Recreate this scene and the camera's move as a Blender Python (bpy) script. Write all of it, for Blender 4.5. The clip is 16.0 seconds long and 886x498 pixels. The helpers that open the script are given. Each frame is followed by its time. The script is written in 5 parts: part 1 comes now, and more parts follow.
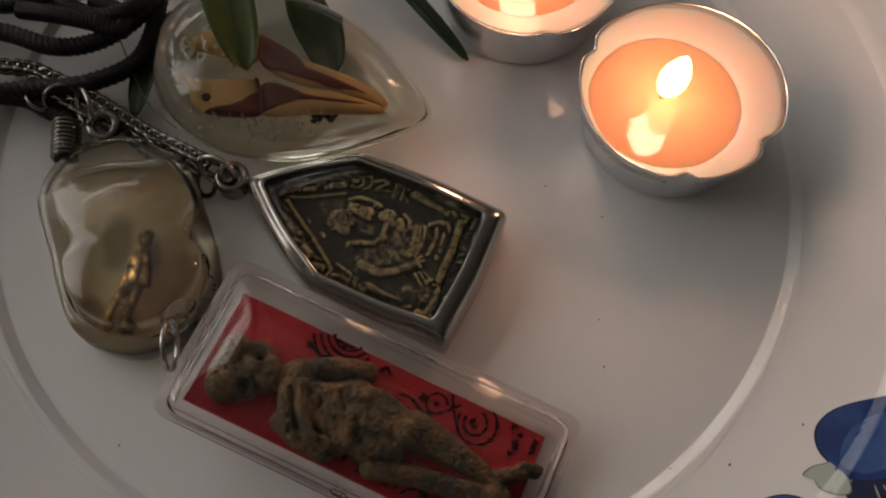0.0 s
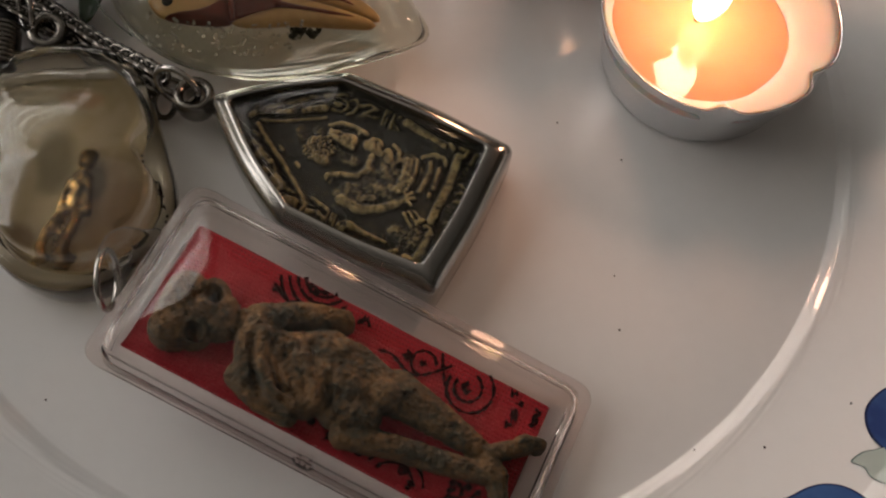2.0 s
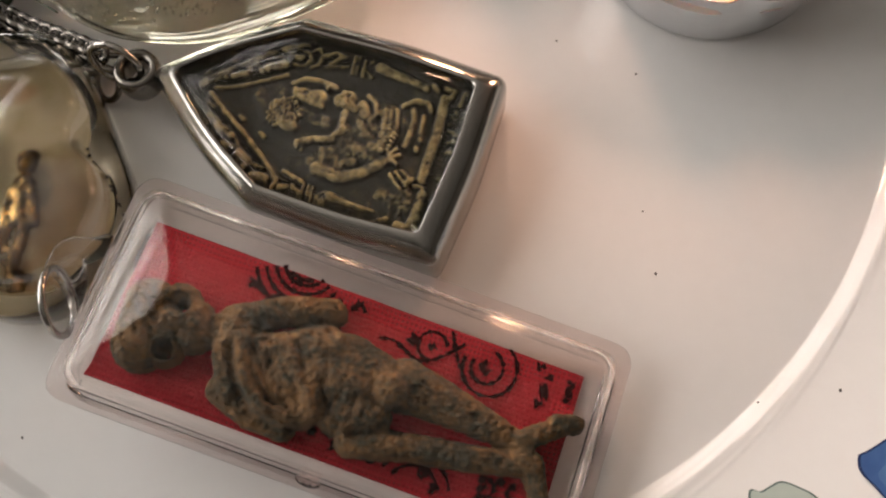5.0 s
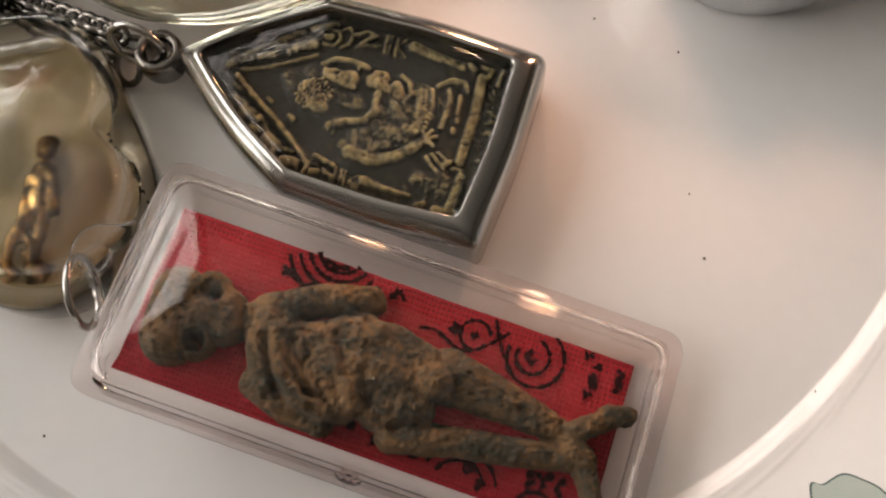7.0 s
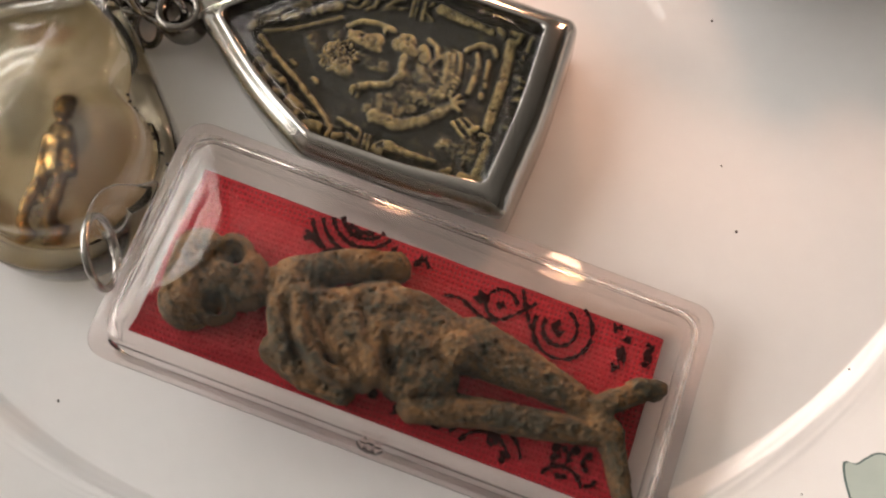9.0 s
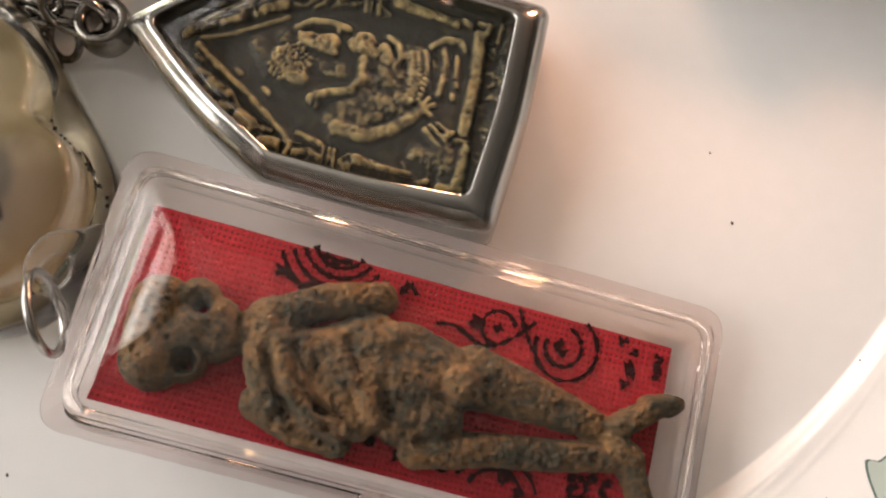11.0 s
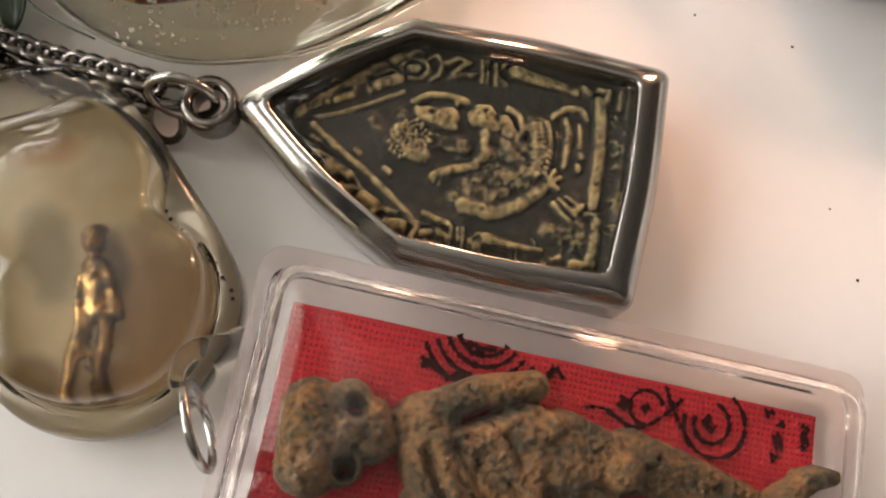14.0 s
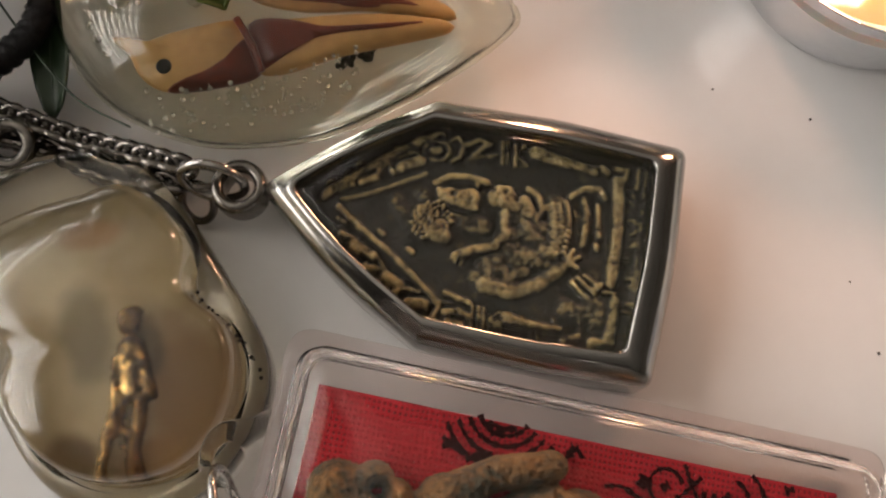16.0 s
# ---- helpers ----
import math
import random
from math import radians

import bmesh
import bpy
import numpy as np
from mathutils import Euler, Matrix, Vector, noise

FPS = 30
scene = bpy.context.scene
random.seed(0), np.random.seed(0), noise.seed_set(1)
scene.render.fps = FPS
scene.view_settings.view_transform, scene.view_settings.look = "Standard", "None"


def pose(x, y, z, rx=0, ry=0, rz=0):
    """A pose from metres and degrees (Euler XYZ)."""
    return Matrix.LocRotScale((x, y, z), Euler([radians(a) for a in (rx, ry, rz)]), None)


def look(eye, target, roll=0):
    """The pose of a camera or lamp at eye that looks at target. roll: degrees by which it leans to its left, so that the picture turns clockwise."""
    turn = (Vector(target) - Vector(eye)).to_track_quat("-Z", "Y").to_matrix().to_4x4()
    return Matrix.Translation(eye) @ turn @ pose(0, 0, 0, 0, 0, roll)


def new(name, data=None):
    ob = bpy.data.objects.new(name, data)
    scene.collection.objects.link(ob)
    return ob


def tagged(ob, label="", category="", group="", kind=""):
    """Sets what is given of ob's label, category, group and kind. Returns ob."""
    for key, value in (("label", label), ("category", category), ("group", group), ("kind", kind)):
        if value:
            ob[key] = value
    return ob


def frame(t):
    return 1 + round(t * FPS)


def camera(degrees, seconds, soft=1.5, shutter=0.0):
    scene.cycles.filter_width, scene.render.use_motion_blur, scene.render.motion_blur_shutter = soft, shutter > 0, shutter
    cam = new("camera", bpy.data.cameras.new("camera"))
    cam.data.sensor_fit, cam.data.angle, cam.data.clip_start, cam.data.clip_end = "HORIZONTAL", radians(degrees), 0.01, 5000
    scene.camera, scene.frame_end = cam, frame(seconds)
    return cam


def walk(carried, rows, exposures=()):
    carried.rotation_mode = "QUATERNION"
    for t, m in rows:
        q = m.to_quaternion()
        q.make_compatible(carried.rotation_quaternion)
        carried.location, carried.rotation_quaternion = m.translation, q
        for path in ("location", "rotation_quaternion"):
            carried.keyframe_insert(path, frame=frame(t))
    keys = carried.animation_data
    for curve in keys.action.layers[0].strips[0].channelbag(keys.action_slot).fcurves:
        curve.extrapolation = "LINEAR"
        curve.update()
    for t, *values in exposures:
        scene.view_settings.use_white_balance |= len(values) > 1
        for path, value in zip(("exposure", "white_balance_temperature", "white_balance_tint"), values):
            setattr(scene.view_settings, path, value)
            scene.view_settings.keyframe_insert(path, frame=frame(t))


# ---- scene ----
cam = camera(49.7, 16.0, soft=2.2)
PATH = [
    (0, (0.00066, -0.00987, 0.1632), (0.0025, 0.03008, 0.07155), 1.48),
    (0.5, (0.00349, -0.01101, 0.16323), (0.00551, 0.02838, 0.07134), 1.43),
    (1, (0.00466, -0.01137, 0.16132), (0.00697, 0.0282, 0.06951), 1.76),
    (1.5, (0.00614, -0.00995, 0.14968), (0.00763, 0.03013, 0.05807), 1.53),
    (2, (0.0001, -0.00855, 0.137), (0.00339, 0.03116, 0.04528), 5.56),
    (2.5, (0.00078, -0.00803, 0.13304), (0.00364, 0.03024, 0.04069), 4.8),
    (3, (0.00699, -0.00308, 0.12689), (0.00825, 0.03206, 0.03328), 0.48),
    (3.5, (0.00672, -0.00183, 0.12448), (0.00695, 0.03206, 0.03039), -2.99),
    (4, (0.00755, 0.00139, 0.12339), (0.00683, 0.03409, 0.02889), -5.88),
    (6.5, (0.00392, 0.00443, 0.118), (0.00112, 0.03627, 0.02325), -12.38),
    (7, (0.00171, 0.00415, 0.11598), (-0.00014, 0.0363, 0.02131), -10.21),
    (7.5, (-0.00101, 0.00057, 0.11156), (-0.00243, 0.03236, 0.01676), -8.1),
    (8, (-0.00385, -0.00059, 0.10785), (-0.00477, 0.03142, 0.01311), -6.36),
    (8.5, (-0.00187, 0.00012, 0.10949), (-0.00359, 0.03266, 0.01495), -8.15),
    (9, (-0.0009, 0.00273, 0.11252), (-0.00353, 0.03402, 0.01758), -10.65),
    (11.5, (-0.01151, 0.01697, 0.10469), (-0.00389, 0.04146, 0.00803), 5.09),
    (12, (-0.0159, 0.02057, 0.10514), (-0.00762, 0.04474, 0.00846), 6.06),
    (12.5, (-0.02091, 0.0244, 0.10229), (-0.01171, 0.04763, 0.00546), 8.09),
    (13, (-0.02317, 0.02512, 0.10138), (-0.01369, 0.04755, 0.00439), 9.02),
    (13.5, (-0.02311, 0.02592, 0.10284), (-0.01394, 0.04725, 0.00558), 9.36),
    (14, (-0.02297, 0.02823, 0.10539), (-0.01401, 0.05094, 0.00841), 7.5),
    (14.5, (-0.02388, 0.02867, 0.10563), (-0.01559, 0.05168, 0.00866), 5.79),
    (15, (-0.02103, 0.03185, 0.10758), (-0.01418, 0.05487, 0.01051), 2.3),
    (15.5, (-0.01928, 0.03327, 0.11103), (-0.01276, 0.0588, 0.01457), -0.19),
    (16, (-0.01988, 0.03281, 0.1096), (-0.01433, 0.05883, 0.0132), -2.1),
]
EXPOSURES = [(0.0, -1.05), (1.4, -0.9), (2.2, -0.56), (3.0, -0.25), (3.5, -0.12), (4.0, 0.02), (6.5, 0.26), (9.0, 0.47), (12.0, 0.69), (14.0, 0.7), (15.0, 0.52), (15.5, 0.24), (16.0, 0.17)]
walk(cam, [(t, look(eye, target, roll)) for t, eye, target, roll in PATH], EXPOSURES)

# ---- light ----
MM = 0.001
world = bpy.data.worlds.new("world")
scene.world = world
world.use_nodes = True
sky = world.node_tree.nodes.new("ShaderNodeTexSky")
sky.sky_type, sky.sun_disc, sky.sun_elevation, sky.sun_rotation = "NISHITA", False, radians(35), radians(-80)
world.node_tree.links.new(sky.outputs[0], world.node_tree.nodes["Background"].inputs[0])
world.node_tree.nodes["Background"].inputs[1].default_value = 0.08


def lamp(name, kind, energy, color, m, size=0.1, size_y=None):
    data = bpy.data.lights.new(name, kind)
    data.energy, data.color = energy, color
    if kind == "AREA":
        data.shape, data.size, data.size_y = "RECTANGLE", size, size_y or size
    else:
        data.shadow_soft_size = size
    ob = new(name, data)
    ob.matrix_world = m
    return ob


ROOM = pose(0, 0.08, 0, 0, 0, -32)
lamp("window_light", "AREA", 51.5, (1.0, 0.93, 0.86), ROOM @ look((-1.12, 0.2, 0.8), (0.0, 0.2, 0.8)), 2.3, 1.1)
lamp("candle_light", "POINT", 0.040, (1.0, 0.52, 0.33), pose(0.0450, 0.0850, 0.0290), 0.004)
lamp("candle_light", "POINT", 0.040, (1.0, 0.52, 0.33), pose(0.0204, 0.1169, 0.0290), 0.004)


# ---- materials ----
def material(name, color, rough=0.5, metal=0.0, **more):
    """A principled material with mottling at two scales and a fine relief."""
    m = bpy.data.materials.new(name)
    m.use_nodes = True
    nt = m.node_tree
    b = nt.nodes["Principled BSDF"]
    b.inputs["Roughness"].default_value = rough
    b.inputs["Metallic"].default_value = metal
    for key, socket in (("trans", "Transmission Weight"), ("ior", "IOR"), ("coat", "Coat Weight"), ("coat_rough", "Coat Roughness"), ("spec", "Specular IOR Level"), ("sss", "Subsurface Weight"), ("sss_scale", "Subsurface Scale")):
        if key in more:
            b.inputs[socket].default_value = more[key]
    if "sss_radius" in more:
        b.inputs["Subsurface Radius"].default_value = more["sss_radius"]
    coord = nt.nodes.new("ShaderNodeTexCoord")
    fine, coarse = more.get("fine", 1500), more.get("coarse", 150)
    n1, n2 = nt.nodes.new("ShaderNodeTexNoise"), nt.nodes.new("ShaderNodeTexNoise")
    n1.inputs["Scale"].default_value, n2.inputs["Scale"].default_value = fine, coarse
    n1.inputs["Detail"].default_value = n2.inputs["Detail"].default_value = 5
    for n in (n1, n2):
        nt.links.new(coord.outputs["Object"], n.inputs["Vector"])
    second = more.get("second", tuple(c * 0.8 for c in color))
    add = nt.nodes.new("ShaderNodeMath")
    add.operation = "MULTIPLY_ADD"
    nt.links.new(n1.outputs["Fac"], add.inputs[0])
    add.inputs[1].default_value = more.get("share", 0.4)
    nt.links.new(n2.outputs["Fac"], add.inputs[2])
    ramp = nt.nodes.new("ShaderNodeMapRange")
    ramp.inputs["From Min"].default_value, ramp.inputs["From Max"].default_value = more.get("low", 0.5), more.get("high", 0.95)
    nt.links.new(add.outputs[0], ramp.inputs["Value"])
    mix = nt.nodes.new("ShaderNodeMix")
    mix.data_type = "RGBA"
    mix.inputs["A"].default_value, mix.inputs["B"].default_value = (*color, 1), (*second, 1)
    nt.links.new(ramp.outputs[0], mix.inputs["Factor"])
    nt.links.new(mix.outputs["Result"], b.inputs["Base Color"])
    if more.get("bump"):
        bump = nt.nodes.new("ShaderNodeBump")
        bump.inputs["Strength"].default_value, bump.inputs["Distance"].default_value = more["bump"], more.get("depth", 0.0002)
        nt.links.new(n1.outputs["Fac"], bump.inputs["Height"])
        nt.links.new(bump.outputs[0], b.inputs["Normal"])
    if more.get("rough_var"):
        rr = nt.nodes.new("ShaderNodeMapRange")
        rr.inputs["To Min"].default_value, rr.inputs["To Max"].default_value = rough - more["rough_var"], rough + more["rough_var"]
        nt.links.new(n2.outputs["Fac"], rr.inputs["Value"])
        nt.links.new(rr.outputs[0], b.inputs["Roughness"])
    if "glow" in more:
        b.inputs["Emission Color"].default_value = (*more["glow"], 1)
        b.inputs["Emission Strength"].default_value = more["power"]
    return m


PORCELAIN = material("porcelain", (0.87, 0.865, 0.86), 0.01, second=(0.83, 0.825, 0.82), fine=400, coarse=30, spec=0.5)
TABLE = material("table_wood", (0.16, 0.09, 0.05), 0.4, second=(0.10, 0.055, 0.03), fine=60, coarse=8)
PLASTER = material("wall_plaster", (0.17, 0.155, 0.137), 0.85, second=(0.14, 0.128, 0.113), fine=40, coarse=3)
# paler than the walls, so the unseen ceiling bounces added fill light down
CEILING = material("ceiling_paint", (0.55, 0.53, 0.50), 0.85, second=(0.5, 0.48, 0.45), fine=40, coarse=3)
FLOOR = material("floor_boards", (0.12, 0.075, 0.045), 0.5, second=(0.08, 0.05, 0.03), fine=30, coarse=3)
WHITE = material("window_paint", (0.7, 0.7, 0.68), 0.4, fine=60, coarse=6)
STEEL = material("polished_steel", (0.38, 0.37, 0.345), 0.14, 1.0, second=(0.42, 0.41, 0.39), fine=2500, coarse=200, rough_var=0.05, bump=0.03)
WIRE = material("silver_wire", (0.60, 0.58, 0.55), 0.2, 1.0, second=(0.40, 0.38, 0.35), fine=1500, coarse=300)
TARNISH = material("tarnished_silver", (0.34, 0.32, 0.29), 0.23, 1.0, second=(0.12, 0.11, 0.10), fine=1500, coarse=300)
ALUMINIUM = material("aluminium_foil", (0.78, 0.78, 0.79), 0.22, 1.0, second=(0.68, 0.68, 0.7), fine=900, coarse=150, bump=0.12, rough_var=0.06)
CLEAR = material("clear_plastic", (0.97, 0.955, 0.94), 0.015, trans=1.0, ior=1.06, coat=0.3, coat_rough=0.03, second=(0.95, 0.94, 0.92))
COVER = material("clear_cover_plastic", (0.97, 0.96, 0.93), 0.01, trans=1.0, ior=1.15, coat=0.35, coat_rough=0.02, second=(0.95, 0.94, 0.91))
# pink tint stands in for red cloth reflected in the shaded tray walls
SOFTCLEAR = material("moulded_plastic", (0.94, 0.87, 0.85), 0.05, trans=0.99, ior=1.2, coat=0.2, coat_rough=0.03, second=(0.93, 0.87, 0.86))
LIDCLEAR = material("clear_lid_plastic", (0.97, 0.95, 0.93), 0.012, trans=1.0, ior=1.09, coat=0.6, coat_rough=0.02, second=(0.95, 0.92, 0.90))
CLOUDY = material("cloudy_plastic", (0.95, 0.90, 0.79), 0.17, coat=1.0, coat_rough=0.035, trans=1.0, ior=1.42, second=(0.90, 0.82, 0.64), fine=300, coarse=80, rough_var=0.05)
RESIN = material("yellow_resin", (0.86, 0.86, 0.77), 0.03, coat=1.0, coat_rough=0.03, trans=1.0, ior=1.13, second=(0.81, 0.80, 0.68), fine=300, coarse=80)
BRASS = material("brass", (0.78, 0.54, 0.24), 0.2, 1.0, second=(0.16, 0.10, 0.045), fine=900, coarse=320, low=0.5, high=0.74, bump=0.5, depth=0.0005)
BONE = material("cream_bone", (0.62, 0.40, 0.165), 0.32, second=(0.46, 0.27, 0.10), fine=900, coarse=120, bump=0.1)
REDBROWN = material("red_brown_stain", (0.17, 0.028, 0.013), 0.3, second=(0.09, 0.016, 0.01), fine=900, coarse=200)
BLACK = material("black_paint", (0.012, 0.012, 0.012), 0.5)
OLIVE = material("olive_gold_filling", (0.64, 0.56, 0.37), 0.3, second=(0.42, 0.33, 0.18), fine=250, coarse=60, share=0.25, low=0.45, high=0.85)
BUBBLE = material("air_bubble", (0.92, 0.91, 0.84), 0.12, trans=0.5, ior=1.2, second=(0.8, 0.78, 0.66))
GREENDARK = material("dark_green_herb", (0.02, 0.03, 0.015), 0.7, second=(0.06, 0.06, 0.04), fine=2500, coarse=600, bump=0.6)
LEAF = material("leaf_green", (0.095, 0.125, 0.018), 0.5, second=(0.05, 0.085, 0.015), fine=700, coarse=90, bump=0.25)
LEAFDARK = material("dark_leaf_green", (0.025, 0.055, 0.02), 0.4, second=(0.015, 0.035, 0.012), fine=700, coarse=90, bump=0.25)
CORD = material("black_cord", (0.004, 0.004, 0.005), 0.5, spec=0.4, second=(0.009, 0.009, 0.011), fine=2500, coarse=500, bump=0.6)
CLAY = material("brown_clay", (0.165, 0.086, 0.027), 0.85, second=(0.034, 0.031, 0.018), fine=1500, coarse=260, share=1.0, low=0.80, high=1.16, bump=1.0, depth=0.0005)
RELIEF = material("dark_gilded_clay", (0.028, 0.028, 0.02), 0.4, fine=2500, coarse=300, bump=0.25, spec=0.2)
INK = material("black_ink", (0.022, 0.005, 0.006), 0.9, spec=0.1, fine=2500, coarse=600)
WAX = material("pale_pink_wax", (0.80, 0.62, 0.56), 0.35, second=(0.77, 0.57, 0.50), fine=300, coarse=60, sss=1.0, sss_radius=(1.0, 0.5, 0.3), sss_scale=0.006)
MELT = material("molten_orange_wax", (0.74, 0.37, 0.22), 0.04, second=(0.72, 0.35, 0.2), fine=300, coarse=60, sss=1.0, sss_radius=(1.0, 0.5, 0.25), sss_scale=0.006)
FLAME = material("flame", (1.0, 0.7, 0.3), 0.5, glow=(1.0, 0.62, 0.28), power=16.0)
BLUE = material("cobalt_glaze", (0.012, 0.04, 0.18), 0.12, second=(0.05, 0.14, 0.36), fine=250, coarse=60, low=0.55, high=0.95, coat=0.3)
DEEPBLUE = material("deep_blue_glaze", (0.008, 0.014, 0.06), 0.12, second=(0.012, 0.03, 0.12), fine=250, coarse=60, coat=0.3)
PALEBLUE = material("pale_blue_glaze", (0.07, 0.16, 0.36), 0.12, second=(0.03, 0.08, 0.26), fine=250, coarse=90, coat=0.3)
PALEGREEN = material("pale_green_glaze", (0.42, 0.50, 0.46), 0.12, second=(0.55, 0.60, 0.56), fine=250, coarse=60, coat=0.3)
OUTLINE = material("grey_green_outline", (0.12, 0.17, 0.16), 0.15, fine=250, coarse=60)
DIRT = material("dark_speck", (0.03, 0.025, 0.02), 0.8)


def gilded(m):
    """Raised parts of the moulding are worn to a pale gold, the hollows stay dark."""
    nt = m.node_tree
    b = nt.nodes["Principled BSDF"]
    attr = nt.nodes.new("ShaderNodeAttribute")
    attr.attribute_name = "raised"
    noise_node = nt.nodes.new("ShaderNodeTexNoise")
    noise_node.inputs["Scale"].default_value = 1000
    noise_node.inputs["Detail"].default_value = 6
    coord = nt.nodes.new("ShaderNodeTexCoord")
    nt.links.new(coord.outputs["Object"], noise_node.inputs["Vector"])
    mul = nt.nodes.new("ShaderNodeMath")
    mul.operation = "MULTIPLY_ADD"
    nt.links.new(noise_node.outputs["Fac"], mul.inputs[0])
    mul.inputs[1].default_value = 1.9
    nt.links.new(attr.outputs["Fac"], mul.inputs[2])
    rng = nt.nodes.new("ShaderNodeMapRange")
    rng.inputs["From Min"].default_value, rng.inputs["From Max"].default_value = 1.15, 2.75
    nt.links.new(mul.outputs[0], rng.inputs["Value"])
    mix = nt.nodes.new("ShaderNodeMix")
    mix.data_type = "RGBA"
    mix.inputs["A"].default_value, mix.inputs["B"].default_value = (0.010, 0.010, 0.007, 1), (0.38, 0.31, 0.145, 1)
    nt.links.new(rng.outputs[0], mix.inputs["Factor"])
    nt.links.new(mix.outputs["Result"], b.inputs["Base Color"])


gilded(RELIEF)


def woven(name):
    """Loose red gauze: two sets of threads with dark gaps."""
    m = material(name, (0.45, 0.012, 0.02), 0.8)
    nt = m.node_tree
    b = nt.nodes["Principled BSDF"]
    coord = nt.nodes.new("ShaderNodeTexCoord")
    warp = nt.nodes.new("ShaderNodeTexNoise")
    warp.inputs["Scale"].default_value = 250
    nt.links.new(coord.outputs["Object"], warp.inputs["Vector"])
    shift = nt.nodes.new("ShaderNodeVectorMath")
    shift.operation = "SCALE"
    shift.inputs["Scale"].default_value = 0.0006
    nt.links.new(warp.outputs["Color"], shift.inputs[0])
    moved = nt.nodes.new("ShaderNodeVectorMath")
    nt.links.new(coord.outputs["Object"], moved.inputs[0])
    nt.links.new(shift.outputs[0], moved.inputs[1])
    sep = nt.nodes.new("ShaderNodeSeparateXYZ")
    nt.links.new(moved.outputs[0], sep.inputs[0])
    waves = []
    for axis, pitch in (("X", 0.00056), ("Y", 0.00064)):
        k = nt.nodes.new("ShaderNodeMath")
        k.operation = "MULTIPLY"
        k.inputs[1].default_value = 2 * math.pi / pitch
        nt.links.new(sep.outputs[axis], k.inputs[0])
        s = nt.nodes.new("ShaderNodeMath")
        s.operation = "SINE"
        nt.links.new(k.outputs[0], s.inputs[0])
        waves.append(s)
    low = nt.nodes.new("ShaderNodeMath")
    low.operation = "MINIMUM"
    nt.links.new(waves[0].outputs[0], low.inputs[0])
    nt.links.new(waves[1].outputs[0], low.inputs[1])
    rng = nt.nodes.new("ShaderNodeMapRange")
    rng.inputs["From Min"].default_value, rng.inputs["From Max"].default_value = -0.2, 0.75
    nt.links.new(low.outputs[0], rng.inputs["Value"])
    mix = nt.nodes.new("ShaderNodeMix")
    mix.data_type = "RGBA"
    mix.inputs["A"].default_value, mix.inputs["B"].default_value = (0.34, 0.004, 0.014, 1), (0.11, 0.002, 0.005, 1)
    nt.links.new(rng.outputs[0], mix.inputs["Factor"])
    nt.links.new(mix.outputs["Result"], b.inputs["Base Color"])
    bump = nt.nodes.new("ShaderNodeBump")
    bump.invert = True
    bump.inputs["Distance"].default_value, bump.inputs["Strength"].default_value = 0.0002, 0.8
    nt.links.new(rng.outputs[0], bump.inputs["Height"])
    nt.links.new(bump.outputs[0], b.inputs["Normal"])
    return m


CLOTH = woven("red_gauze")


def stained(m, spots):
    """Ragged soft stains in a material: centre, radii (metres), colour, strength."""
    nt = m.node_tree
    b = nt.nodes["Principled BSDF"]
    coord, ragged = nt.nodes.new("ShaderNodeTexCoord"), nt.nodes.new("ShaderNodeTexNoise")
    ragged.inputs["Scale"].default_value, ragged.inputs["Detail"].default_value = 170, 4
    nt.links.new(coord.outputs["Object"], ragged.inputs["Vector"])
    last = b.inputs["Base Color"].links[0].from_socket
    for x, y, rx, ry, colour, strength in spots:
        place = nt.nodes.new("ShaderNodeMapping")
        place.vector_type = "TEXTURE"
        place.inputs["Location"].default_value, place.inputs["Scale"].default_value = (x, y, 0.004), (rx, ry, 0.02)
        nt.links.new(coord.outputs["Object"], place.inputs["Vector"])
        far = nt.nodes.new("ShaderNodeVectorMath")
        far.operation = "LENGTH"
        nt.links.new(place.outputs[0], far.inputs[0])
        add = nt.nodes.new("ShaderNodeMath")
        nt.links.new(far.outputs["Value"], add.inputs[0])
        nt.links.new(ragged.outputs["Fac"], add.inputs[1])
        fade = nt.nodes.new("ShaderNodeMapRange")
        fade.interpolation_type = "SMOOTHSTEP"
        fade.inputs["From Min"].default_value, fade.inputs["From Max"].default_value = 1.0, 1.65
        fade.inputs["To Min"].default_value, fade.inputs["To Max"].default_value = strength, 0.0
        nt.links.new(add.outputs[0], fade.inputs["Value"])
        mix = nt.nodes.new("ShaderNodeMix")
        mix.data_type = "RGBA"
        mix.inputs["B"].default_value = (*colour, 1)
        nt.links.new(last, mix.inputs["A"])
        nt.links.new(fade.outputs[0], mix.inputs["Factor"])
        last = mix.outputs["Result"]
    nt.links.new(last, b.inputs["Base Color"])


stained(OLIVE, ((-0.0590, 0.0690, 0.0075, 0.0060, (0.74, 0.70, 0.58), 0.7), (-0.0445, 0.0530, 0.0062, 0.0085, (0.24, 0.13, 0.045), 0.85), (-0.0542, 0.0605, 0.0030, 0.0060, (0.12, 0.12, 0.07), 0.55), (-0.0482, 0.0575, 0.0022, 0.0034, (0.08, 0.06, 0.03), 0.7), (-0.0575, 0.0485, 0.0034, 0.0030, (0.20, 0.12, 0.05), 0.8), (-0.0500, 0.0465, 0.0045, 0.0024, (0.30, 0.16, 0.05), 0.8), (-0.0520, 0.0715, 0.0040, 0.0018, (0.50, 0.26, 0.14), 0.5)))


